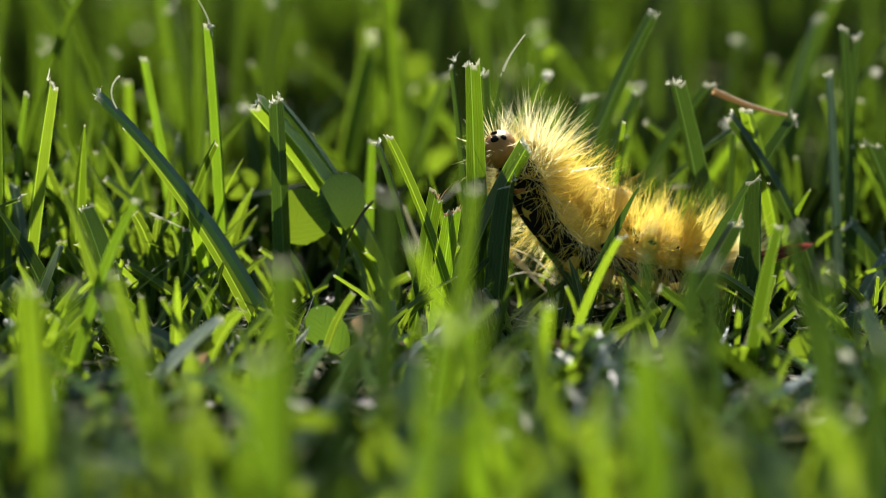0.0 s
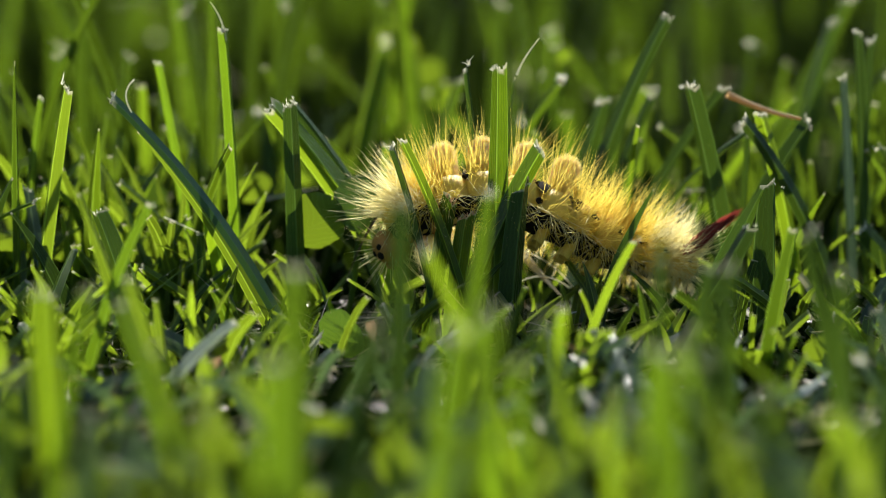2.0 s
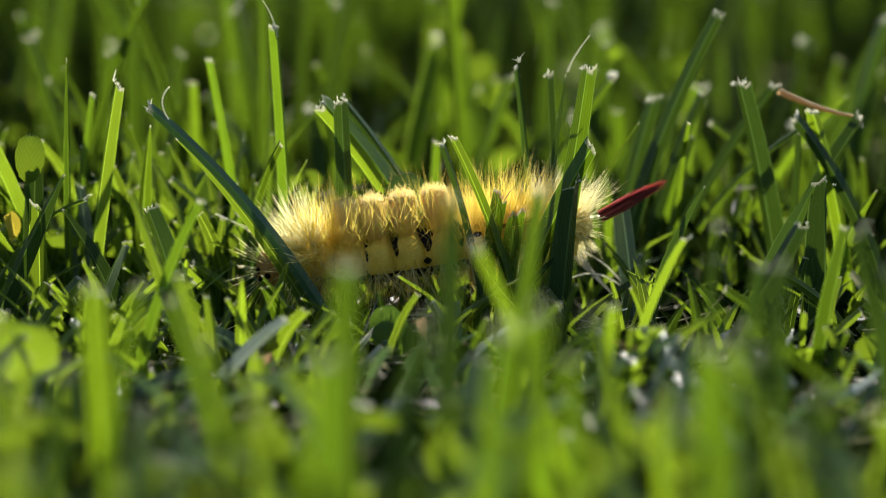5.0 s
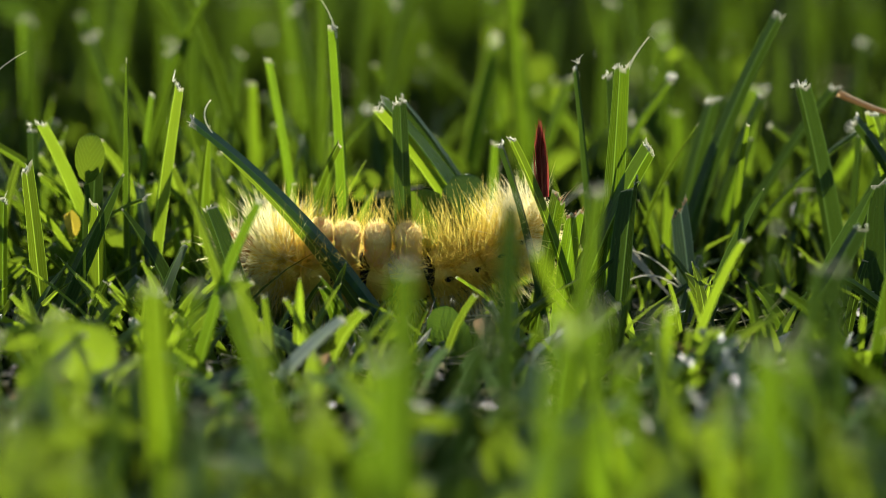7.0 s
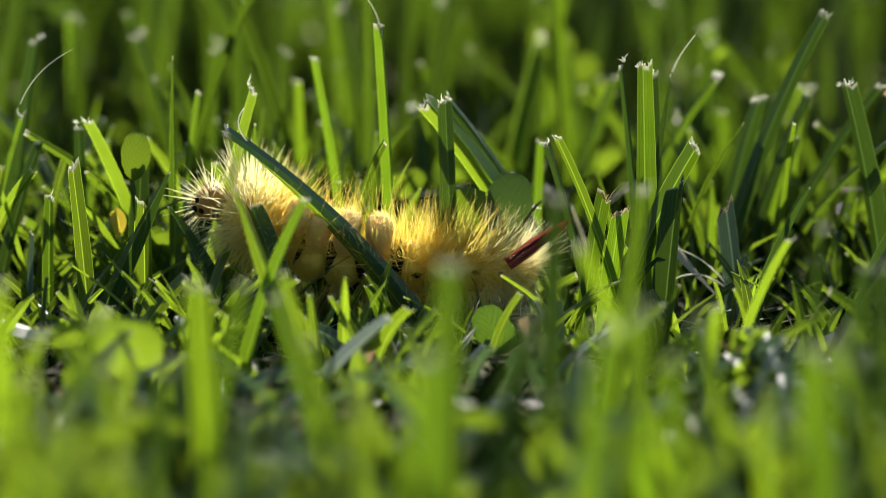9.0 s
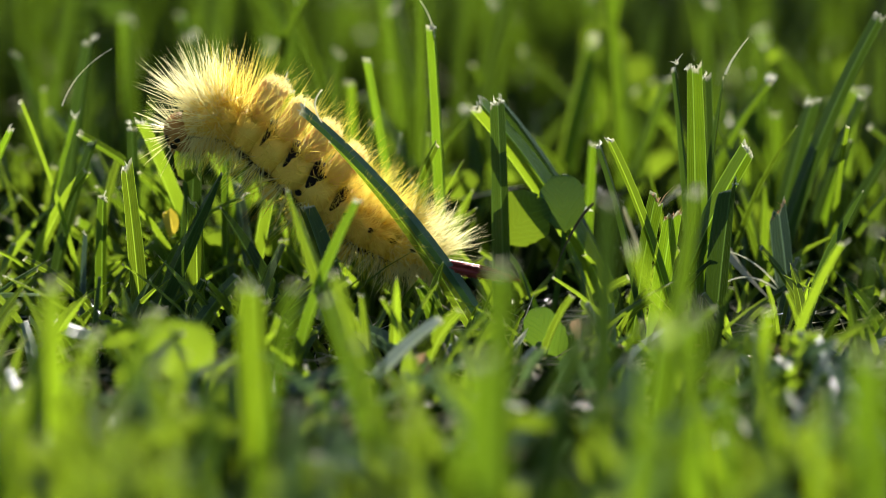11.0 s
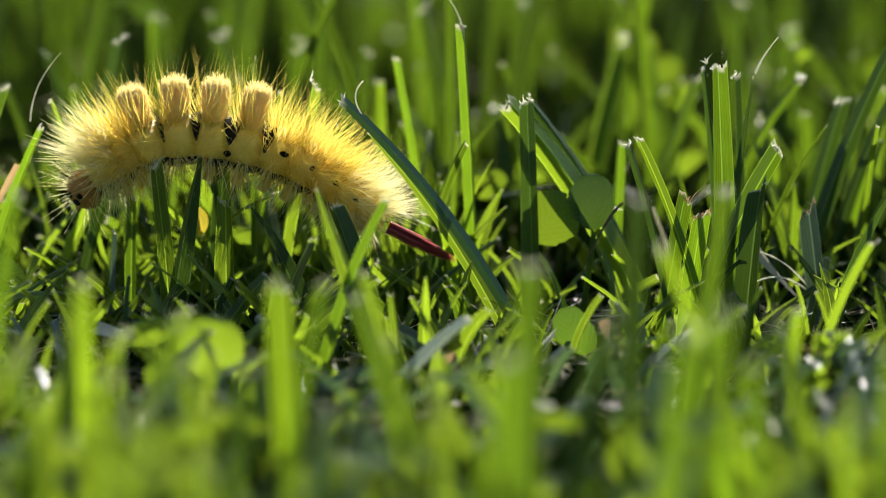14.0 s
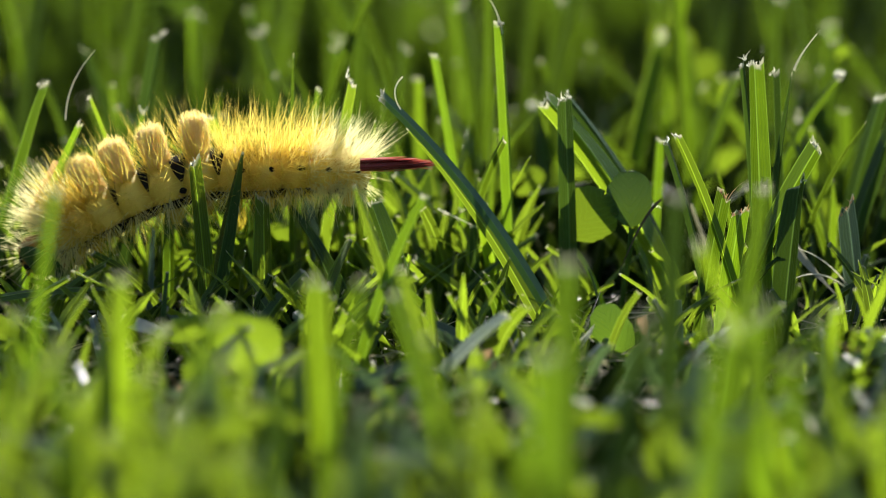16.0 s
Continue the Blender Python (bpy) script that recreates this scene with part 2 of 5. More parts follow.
def strip(line, wide, turn, fold=0.22, taper=0.0, ragged=0.0, seed=0, twist=0.0, slant=0.0):
    """A leaf along a centre line: a shallow V across it. Returns vertices, faces and uvs, in the units of the line."""
    r = np.random.default_rng(seed)
    n = len(line)
    ways = np.gradient(line, axis=0)
    ways /= np.linalg.norm(ways, axis=1)[:, None]
    cols = np.array([-1.0, -0.5, 0.0, 0.0, 0.5, 1.0])
    end = r.uniform(-1, 1, 6) * ragged
    end[3] = end[2]
    verts, uvs = [], []
    for i in range(n):
        u = i / (n - 1)
        side = np.cross(ways[i], (0, 1.0, 0))
        side /= max(1e-6, np.linalg.norm(side))
        front = np.cross(side, ways[i])
        a = radians(turn + twist * u)
        s, f = side * math.cos(a) + front * math.sin(a), front * math.cos(a) - side * math.sin(a)
        w = wide / 2 * (0.72 + 0.28 * min(1, u * 4)) * (1 - taper * max(0.0, (u - 0.45) / 0.55) ** 1.6)
        w *= 1 + 0.03 * math.sin(u * 9 + seed)
        for k, c in enumerate(cols):
            v = line[i] + s * c * w + f * (abs(c) * fold * w)
            if i == n - 1:
                v = v + ways[i] * (end[k] * wide + slant * c * w)
            verts.append(v)
            uvs.append((0.5 + 0.5 * c, u))
    faces = [(i * 6 + k, i * 6 + k + 1, i * 6 + k + 7, i * 6 + k + 6) for i in range(n - 1) for k in (0, 1, 3, 4)]
    return verts, faces, uvs


def hairs(roots, ways, lengths, radius, curl=0.15, seed=0):
    """Tapered hairs, each a shallow gutter open on one side, all in one mesh's lists."""
    r = np.random.default_rng(seed)
    roots, ways, lengths = np.asarray(roots), np.asarray(ways), np.asarray(lengths)[:, None]
    ways = ways / np.linalg.norm(ways, axis=1)[:, None]
    n = len(roots)
    other = np.cross(ways, r.normal(size=(n, 3)))
    other /= np.linalg.norm(other, axis=1)[:, None]
    third = np.cross(ways, other)
    bend = other * lengths * (curl * r.normal(size=(n, 1)))
    rings = []
    for u, thick in ((0.0, 1.0), (0.55, 0.8)):
        centre = roots + ways * lengths * u + bend * u * u
        for k in range(3):
            a = k * 2.0944
            rings.append(centre + (other * math.cos(a) + third * math.sin(a)) * radius * thick)
    rings.append(roots + ways * lengths + bend)
    verts = np.stack(rings, 1).reshape(-1, 3)
    faces = []
    for i in range(n):
        b = i * 7
        for k in range(2):
            j = k + 1
            faces.append((b + k, b + j, b + 3 + j, b + 3 + k))
            faces.append((b + 3 + k, b + 3 + j, b + 6))
    return verts, faces


count = [0]


tuft_now = [None]


def grass_tuft(x, y, label):
    """A tuft of lawn grass at x, y in millimetres, to which the blades that follow belong."""
    tuft_now[0] = new("grass_tuft")
    tuft_now[0].location = (x * MM, y * MM, 0)
    tagged(tuft_now[0], label, "grass tuft", "grass tufts of the mown lawn")


def grass_blade(x, y, bend, tip, wide, sort, end, turn, label=""):
    """A blade of mown grass, in millimetres: root on the soil, way over bend to tip in its upright plane, width, cut end."""
    count[0] += 1
    seed = count[0]
    r = np.random.default_rng(seed)
    u = np.linspace(0, 1, 12)
    lean = r.uniform(-1.5, 1.5)
    line = bezier((0, 0, -2.0), (bend[0] - x, lean, bend[1]), (tip[0] - x, lean * 0.5, tip[1]), u)
    taper = {"cut": 0.3, "fray": 0.22, "brown": 0.1, "point": 0.88}[end]
    if y < -12:
        wide, taper = wide * (0.84 if y > -58 else 0.7), max(taper, 0.3)
    spin = turn * (1 if r.random() < 0.5 else -1)
    slant = r.uniform(-0.9, 0.9)
    verts, faces, uvs = strip(line * MM, wide * MM * 1.06, spin, r.uniform(0.5, 1.1), taper, 0.0 if end == "point" else 0.26, seed, r.uniform(-25, 25), 0.0 if end == "point" else slant)
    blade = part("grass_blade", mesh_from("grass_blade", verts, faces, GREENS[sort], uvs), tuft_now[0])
    blade.location = Vector((x * MM, y * MM, 0)) - tuft_now[0].location
    kinds = {"far": "green blade", "fresh": "fresh yellow-green blade", "light": "fresh light-green blade", "mid": "green blade", "dark": "deep green blade", "grey": "dull grey-green blade", "blue": "blue-green blade", "waxy": "waxy deep green blade", "sheen_pale": "grey-green blade paled as by sky sheen"}
    ends = {"cut": "with a pale mown end", "fray": "with a torn whitish end", "brown": "with brown withered ends", "point": "tapering to a point"}
    tagged(blade, label or f"{kinds[sort]} {ends[end]}")
    if end != "point":
        n = {"cut": 7, "fray": 15, "brown": 18}[end]
        top, way = line[-1] * MM, (line[-1] - line[-2]) / np.linalg.norm(line[-1] - line[-2])
        side = np.cross(way, (0, 1.0, 0))
        a = radians(spin)
        side = side * math.cos(a) + np.cross(side, way) * math.sin(a)
        half = wide * MM * 0.5 * (1 - taper)
        spots = np.clip(r.choice(r.uniform(-1, 1, 5), n) + r.normal(size=n) * 0.2, -1, 1)
        rise = slant * spots * half
        roots = top + np.outer(spots * half, side) + np.outer(rise - r.uniform(0.1, 0.3, n) * MM, way)
        ways = way + side * r.normal() * 0.25 + r.normal(size=(n, 3)) * 0.28
        size = (0.22 + 0.5 * r.random(n) ** 3) * MM * (0.7 if end == "cut" else 1.0)
        size[0] *= 1.0 if end == "cut" else 2.2
        v, f = hairs(roots, ways, size, 0.075 * MM, 0.6, seed)
        part("torn_end", mesh_from("torn_end", v, f, BROWN if end == "brown" else FIBRE), blade, "brown withered fibres" if end == "brown" else "whitish torn fibres")
    return blade


def straw(points, wide, mat, name, label, category):
    """A thin curved strand through three points, in millimetres."""
    a, c, b = (np.array(p) * MM for p in points)
    line = bezier(a, 2 * c - 0.5 * (a + b), b, np.linspace(0, 1, 10))
    curve = bpy.data.curves.new(name, "CURVE")
    curve.dimensions, curve.bevel_depth, curve.bevel_resolution = "3D", wide * MM / 2, 1
    s = curve.splines.new("POLY")
    s.points.add(len(line) - 1)
    for i, (p, v) in enumerate(zip(s.points, line)):
        p.co, p.radius = (*v, 1), 1.0 - 0.7 * i / len(line)
    curve.materials.append(mat)
    return tagged(new(name, curve), label, category)


def flake(points, wide, mat, name, label, category, turn=30):
    """A flat dry shred of leaf through three points, in millimetres."""
    a, c, b = (np.array(p) for p in points)
    line = bezier(a, 2 * c - 0.5 * (a + b), b, np.linspace(0, 1, 9))
    v, f, t = strip(line * MM, wide * MM, turn, 0.3, 0.6, 0.3, int(abs(a[0]) * 10), 40)
    return tagged(new(name, mesh_from(name, v, f, mat, t)), label, category)


def leaflet(name, centre, wide, tall, tilt, roll, cup, parent=None, notch=0.12, seed=0, mat=CLOVER):
    """One clover leaflet, in millimetres: obovate outline with a notch, cupped along the midrib."""
    r = np.random.default_rng(seed + 50)
    rows, cols = 18, 10
    verts, uvs = [], []
    for i in range(rows + 1):
        v = 0.5 - 0.5 * math.cos(math.pi * (0.02 + 0.96 * i / rows))
        half = wide / 2 * math.sqrt(max(0.0, 1 - (2 * v ** 1.15 - 1) ** 2))
        for k in range(cols + 1):
            c = 2 * k / cols - 1
            dip = notch * 0.5 * tall * (1 - abs(c)) ** 2 * v ** 9
            edge = 0.03 * wide * r.uniform(-1, 1) * abs(c) ** 6
            verts.append((c * half + edge, cup * (abs(c) ** 1.5) * wide * 0.3 - 0.06 * tall * math.sin(v * 3), (v - 0.5) * tall - dip))
            uvs.append((v - 0.55 * abs(c) * (half / wide) * 2, v * 0.9))
    w = cols + 1
    faces = [(i * w + k, i * w + k + 1, (i + 1) * w + k + 1, (i + 1) * w + k) for i in range(rows) for k in range(cols)]
    me = mesh_from(name, np.array(verts) * MM, faces, mat, uvs)
    ob = part(name, me, parent)
    ob.matrix_basis = Matrix.Translation(Vector(centre) * MM) @ pose(0, 0, 0, tilt, roll, 0)
    return ob


def clover(leaves, foot, label, seed=0, cup=0.35, dull=1, thick=CLOVER_SHADED):
    """A clover: leaflets of (centre, width, height, tilt, roll) on one stalk from foot; the first few, counted by dull,
    take the shade-coloured copy in thick.
    """
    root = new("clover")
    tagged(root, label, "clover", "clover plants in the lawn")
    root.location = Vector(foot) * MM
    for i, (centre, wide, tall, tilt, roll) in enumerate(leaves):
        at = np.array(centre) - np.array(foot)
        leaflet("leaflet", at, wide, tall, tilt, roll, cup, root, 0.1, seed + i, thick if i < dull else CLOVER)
        low = at - np.array((math.sin(radians(roll)) * tall * 0.5, 0, math.cos(radians(roll)) * tall * 0.48))
        v, f = tube([(0, 0, -1.0), tuple(low * 0.5 + np.array((0.4, 0, 0.6))), tuple(low)], 0.32)
        part("stalk", mesh_from("stalk", v, f, CLOVER, [(0.5, 0.5)] * len(v)), root)
    return root


def tube(points, radius, sides=6, steps=8):
    """A round stalk along a bend of three points, in millimetres; gives metres."""
    a, c, b = (np.array(p, dtype=float) for p in points)
    line = bezier(a, 2 * c - 0.5 * (a + b), b, np.linspace(0, 1, steps)) * MM
    ways = np.gradient(line, axis=0)
    verts = []
    for p, w in zip(line, ways):
        w = w / np.linalg.norm(w)
        s = np.cross(w, (0.3, 1.0, 0.2))
        s /= np.linalg.norm(s)
        q = np.cross(w, s)
        for k in range(sides):
            g = 2 * math.pi * k / sides
            verts.append(p + (s * math.cos(g) + q * math.sin(g)) * radius * MM)
    faces = [(i * sides + k, i * sides + (k + 1) % sides, (i + 1) * sides + (k + 1) % sides, (i + 1) * sides + k) for i in range(steps - 1) for k in range(sides)]
    return verts, faces


# ---- ground and lawn ----
def ground():
    edges = np.concatenate([np.linspace(-0.3, 0.3, 90), [0.6, 1.5, 5, 20, 80]])
    xs = np.concatenate([-edges[:-6:-1], edges])
    ys = np.concatenate([[-80, -20, -5, -1.5, -0.6], np.linspace(-0.3, 0.6, 110), [1.2, 2.5, 6, 20, 80]])
    verts = []
    for y in ys:
        for x in xs:
            near = max(0.0, 1 - max(abs(x) / 0.35, abs(y - 0.1) / 0.55))
            verts.append((x, y, (noise.noise((x * 90, y * 90, 0)) * 0.0022 + noise.noise((x * 260, y * 260, 5)) * 0.0012) * min(1, near * 4) - 0.0015))
    w = len(xs)
    faces = [(j * w + i, j * w + i + 1, (j + 1) * w + i + 1, (j + 1) * w + i) for j in range(len(ys) - 1) for i in range(w - 1)]
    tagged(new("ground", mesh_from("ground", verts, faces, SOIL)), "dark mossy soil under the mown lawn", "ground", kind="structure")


ground()


def sown(name, spots, label, mat, rows=6, torn=0.0):
    """Many blades in one mesh: spots are (x, y, height, width, lean angle, lean amount, turn), in millimetres."""
    verts, faces, uvs, ends, ways = [], [], [], [], []
    for i, (x, y, tall, wide, towards, lean, turn, taper) in enumerate(spots):
        away = np.array((math.cos(towards), math.sin(towards), 0)) * lean * tall
        line = bezier((x, y, -1), np.array((x, y, tall * 0.6)) + away * 0.25, np.array((x, y, tall)) + away, np.linspace(0, 1, rows))
        v, f, t = strip(line * MM, wide * MM, turn, 0.5, taper, 0.1, i, 20)
        base = len(verts)
        verts += v
        uvs += t
        faces += [tuple(k + base for k in q) for q in f]
        if taper < 0.5 and (i * 0.618) % 1 < torn:
            for k in range(9):
                ends.append(line[-1] * MM + np.array((math.sin(k * 2.4), math.cos(k * 1.7), 0)) * wide * 0.3 * MM)
                ways.append((math.sin(k * 5 + i), math.cos(k * 3 + i), 2.0 + math.sin(k)))
    tagged(new(name, mesh_from(name, verts, faces, mat, uvs)), label, "grass", kind="stuff")
    if ends:
        v, f = hairs(ends, ways, np.full(len(ends), 0.8 * MM), 0.16 * MM, 0.5, len(ends))
        tagged(new("torn_ends", mesh_from("torn_ends", v, f, FIBRE)), "whitish torn ends of mown lawn grass", "torn grass", kind="stuff")


def lawn_spots(n, depth, half, heights, widths, leans=(0.0, 0.45), clear=None, low=False, sparse=False):
    spots = []
    while len(spots) < n:
        u = rng.random()
        y = depth[0] + (depth[1] - depth[0]) * u ** 1.5 if depth[0] >= 0 else rng.uniform(*depth)
        x = rng.uniform(-1, 1) * (half + max(0.0, y) * 0.34)
        if clear and clear(x, y) or sparse and x > 18 and rng.random() < 0.6:
            continue
        tall = rng.uniform(*heights)
        if low:
            tall = min(tall, rng.uniform(0.25, 1.0) * (62 - (267 + y) * 0.231))
        spots.append((x, y, tall, rng.uniform(*widths), rng.uniform(0, 6.283), rng.uniform(*leans), rng.uniform(-60, 60), 0.3 if rng.random() < 0.6 else 0.9))
    return spots


def opening(x, y):
    """The gap in the grass where a clover stands."""
    return -9 < x < 14 and y < 28


sown("lawn_grass", lawn_spots(200, (30, 620), 78, (18, 44), (1.2, 2.4), sparse=True), "mown green lawn grass stretching away", LAWN, torn=0.12)
sown("undergrowth", lawn_spots(2300, (14, 650), 80, (4, 15), (1.4, 3.0), (0.1, 0.8), sparse=True), "dense short undergrowth of the lawn, darkened as in shade", UNDER_SHADED, 5)
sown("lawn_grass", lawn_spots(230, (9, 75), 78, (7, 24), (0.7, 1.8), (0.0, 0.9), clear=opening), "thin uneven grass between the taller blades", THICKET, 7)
sown("undergrowth", lawn_spots(1000, (180, 900), 40, (6, 18), (1.6, 3.4), (0.1, 0.8), sparse=True), "dense undergrowth of the far lawn, darkened as in shade", UNDER_SHADED, 4)
sown("lawn_grass", lawn_spots(40, (24, 110), 78, (16, 30), (1.0, 2.2), (0.0, 0.6), clear=lambda x, y: x < 18), "mown grass with torn ends behind the tuft", LAWN, 6, torn=0.4)
sown("lawn_grass", lawn_spots(95, (7, 26), 78, (8, 20), (0.7, 1.8), (0.1, 0.8), clear=lambda x, y: x > 0 or opening(x, y)), "fresh slanting sunlit grass in a clear patch", SPRIG, 7)
sown("lawn_grass", lawn_spots(220, (150, 800), 60, (16, 36), (1.6, 3.0), sparse=True), "mown grass of the far lawn", LAWN, 5, torn=0.06)
sown("lawn_grass", lawn_spots(60, (-80, -22), 72, (10, 24), (0.7, 1.5), (0.5, 1.4), low=True, sparse=True), "mown lawn grass close to the lens", SPRIG)
sown("lawn_grass", lawn_spots(40, (-80, -20), 72, (6, 18), (0.8, 2.2), (0.1, 1.1), low=True), "dark leaning grass close to the lens", LAWN)
sown("lawn_grass", lawn_spots(46, (-78, -18), 72, (8, 20), (0.7, 1.7), (0.5, 1.4), low=True), "leaning grass close to the lens, greyed as by sky sheen", SHEEN_GREY, torn=0.25)
sown("undergrowth", lawn_spots(420, (-82, -16), 74, (2, 6), (1.0, 2.4), (0.2, 1.2)), "low growth between the grass blades, darkened as in shade", UNDER_SHADED, 5)
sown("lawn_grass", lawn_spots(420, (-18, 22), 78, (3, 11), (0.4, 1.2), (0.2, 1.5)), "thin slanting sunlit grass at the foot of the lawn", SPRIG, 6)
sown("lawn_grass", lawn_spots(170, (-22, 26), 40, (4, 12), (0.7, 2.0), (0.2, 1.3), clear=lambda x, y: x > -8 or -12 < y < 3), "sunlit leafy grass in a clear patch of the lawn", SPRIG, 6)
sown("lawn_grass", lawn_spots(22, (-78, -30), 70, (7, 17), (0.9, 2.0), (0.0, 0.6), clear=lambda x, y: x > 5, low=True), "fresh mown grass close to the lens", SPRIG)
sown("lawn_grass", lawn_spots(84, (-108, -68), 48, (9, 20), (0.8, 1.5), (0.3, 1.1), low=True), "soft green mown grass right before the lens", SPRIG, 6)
sown("lawn_grass", lawn_spots(26, (-100, -60), 52, (7, 17), (0.8, 1.6), (0.1, 0.9), low=True), "grass right before the lens, greyed as by sky sheen", SHEEN_GREY, 6)
sown("lawn_grass", lawn_spots(130, (-72, -14), 62, (3, 8), (0.8, 1.8), (0.8, 2.0)), "grass lying low before the lens, greyed as by sky sheen", SHEEN_GREY, 6)
sown("undergrowth", lawn_spots(240, (-12, 14), 78, (2, 5), (1.0, 2.2), (0.3, 1.2)), "low growth at the foot of the lawn, darkened as in shade", UNDER_SHADED, 5)
sown("lawn_grass", lawn_spots(1500, (40, 1500), 500, (16, 34), (2.0, 3.5), clear=lambda x, y: abs(x) < 78 + y * 0.34), "mown lawn grass further off, darkened as in shade", UNDER_SHADED, 4)


def litter():
    n = 2000
    x, y = rng.uniform(-80, 80, n), rng.uniform(-45, 40, n)
    roots = np.stack([x, y, rng.uniform(0.0, 3.0, n)], 1) * MM
    ways = np.stack([rng.normal(size=n), rng.normal(size=n) * 0.7, rng.normal(size=n) * 0.22], 1)
    v, f = hairs(roots, ways, rng.uniform(2, 12, n) * MM, 0.10 * MM, 0.2, 3)
    tagged(new("grass_litter", mesh_from("grass_litter", v, f, LITTER)), "dry brown and grey mowings on the soil", "litter", kind="stuff")


litter()


def scraps():
    """Bleached shreds that also stand in for white glints, and brown shreds of old leaves, low in the grass close to
    the lens.
    """
    for mat, n, name, label in ((FIBRE, 16, "leaf_glint_scraps", "pale shreds of dead grass that also stand in for glints"), (BROWN, 14, "withered_scraps", "brown withered shreds of dead grass")):
        x, y = rng.uniform(-62, 62, n), rng.uniform(-70, -14, n)
        roots = np.stack([x, y, rng.uniform(1.5, 6.5, n)], 1) * MM
        ways = np.stack([rng.normal(size=n), rng.normal(size=n) * 0.5, rng.normal(size=n) * 0.5], 1)
        v, f = hairs(roots, ways, rng.uniform(1.5, 5, n) * MM, 0.35 * MM, 0.4, n)
        tagged(new(name, mesh_from(name, v, f, mat)), label, "dry grass", kind="stuff")


scraps()


def hay():
    """Dry bleached stalks hanging in the grass."""
    n = 90
    y = 12 + 150 * rng.random(n) ** 1.6
    x = rng.uniform(-1, 1, n) * (78 + y * 0.25)
    roots = np.stack([x, y, rng.uniform(4.0, 17.0, n)], 1) * MM
    ways = np.stack([rng.normal(size=n), rng.normal(size=n) * 0.5, rng.normal(size=n) * 0.5], 1)
    v, f = hairs(roots, ways, rng.uniform(2, 9, n) * MM, 0.2 * MM, 0.5, 13)
    tagged(new("dry_stalks", mesh_from("dry_stalks", v, f, LITTER)), "bleached dry stalks caught among the grass", "dry grass", kind="stuff")


hay()

# ---- grass blades, one by one ----
grass_tuft(-54.35, 20, "tall tuft of deep green lawn grass with pale mown ends")
grass_blade(-54.35, 20, (-52.9, 15.47), (-49.76, 30.66), 1.78, "dark", "fray", 20)
grass_blade(-54.89, 35, (-57.19, 14.03), (-61.91, 27.41), 2.08, "dark", "cut", 38)
grass_blade(-52.77, 60, (-52.37, 14.73), (-51.53, 29.43), 2.25, "far", "cut", 38)
grass_tuft(-33.63, 11, "tall tuft of green lawn grass with pale mown ends")
grass_blade(-33.63, 11, (-32.6, 12.85), (-30.42, 25.55), 0.83, "mid", "cut", 20)
grass_blade(-32.5, 40, (-32.02, 13.68), (-31.05, 27.33), 2.25, "far", "cut", 20)
grass_blade(-38.05, 50, (-39.31, 14.28), (-42.03, 28.35), 1.89, "far", "cut", 20)
grass_blade(-35.1, 45, (-37.23, 14.36), (-41.75, 28.11), 1.86, "far", "cut", 12)
grass_blade(-28.79, 40, (-28.56, 16.43), (-28.11, 32.86), 1.69, "far", "cut", 18)
grass_blade(-35.17, 50, (-34.22, 13.67), (-32.31, 27.24), 2.03, "far", "cut", 12)
grass_tuft(-26.63, 45, "upright tuft of green lawn grass with pale mown ends")
grass_blade(-26.63, 45, (-25.55, 13.27), (-23.31, 26.4), 2, "far", "cut", 30)
grass_tuft(-13.7, 15, "tall tuft of green lawn grass with pale mown ends")
grass_blade(-13.7, 15, (-14.99, 14.7), (-17.75, 29.19), 1.1, "mid", "cut", 30)
grass_blade(-11.81, 55, (-13.3, 15.85), (-16.39, 31.46), 2.66, "far", "cut", 30)
grass_blade(-4.56, 60, (-4.19, 15.52), (-3.41, 31.02), 3, "far", "cut", 25)
grass_tuft(6.87, 12, "tall tuft of green lawn grass with pale mown ends")
grass_blade(6.87, 12, (7.09, 9.97), (7.6, 19.92), 1.28, "mid", "cut", 18)
grass_blade(4.48, 45, (5.99, 13.9), (9.03, 27.56), 2.43, "far", "cut", 38)
grass_blade(10.39, 35, (12.71, 12.65), (17.39, 24.6), 1.8, "far", "cut", 30)
grass_tuft(26.59, 12, "tall tuft of green lawn grass with pale mown ends")
grass_blade(26.59, 12, (31.01, 18.03), (39.53, 34.47), 1.79, "dark", "cut", 20)
grass_blade(16.33, 60, (14.68, 13.12), (11.3, 25.91), 3, "far", "cut", 18)
grass_blade(27.18, 50, (28.33, 13.62), (30.74, 27.07), 2.18, "far", "cut", 25)
grass_blade(27.53, 18, (29.35, 12.28), (32.89, 24.2), 1.96, "dark", "fray", 20)
grass_blade(23.31, 60, (23.63, 15.54), (24.32, 31.08), 2.25, "far", "cut", 12)
grass_tuft(30.82, 20, "upright tuft of green lawn grass with pale mown ends")
grass_blade(30.82, 20, (33.47, 12.71), (38.74, 24.54), 1.32, "dark", "cut", 20)
grass_blade(31.79, 14, (37.08, 14.06), (46.29, 25.93), 1.35, "dark", "fray", 20)
grass_tuft(62.63, 12, "tall tuft of deep green lawn grass with torn white ends")
grass_blade(62.63, 12, (61.98, 16.34), (60.65, 32.65), 1.28, "dark", "fray", 30)
grass_blade(62.38, 16, (62.66, 15.66), (63.25, 31.32), 1.04, "dark", "fray", 20)
grass_blade(57.58, 40, (59.5, 15.69), (63.53, 30.97), 2.25, "dark", "cut", 20)
grass_tuft(-68.79, 6, "upright tuft of green lawn grass with pale mown ends")
grass_blade(-68.79, 6, (-66.08, 13.83), (-60.7, 26.83), 1.88, "mid", "cut", 25)
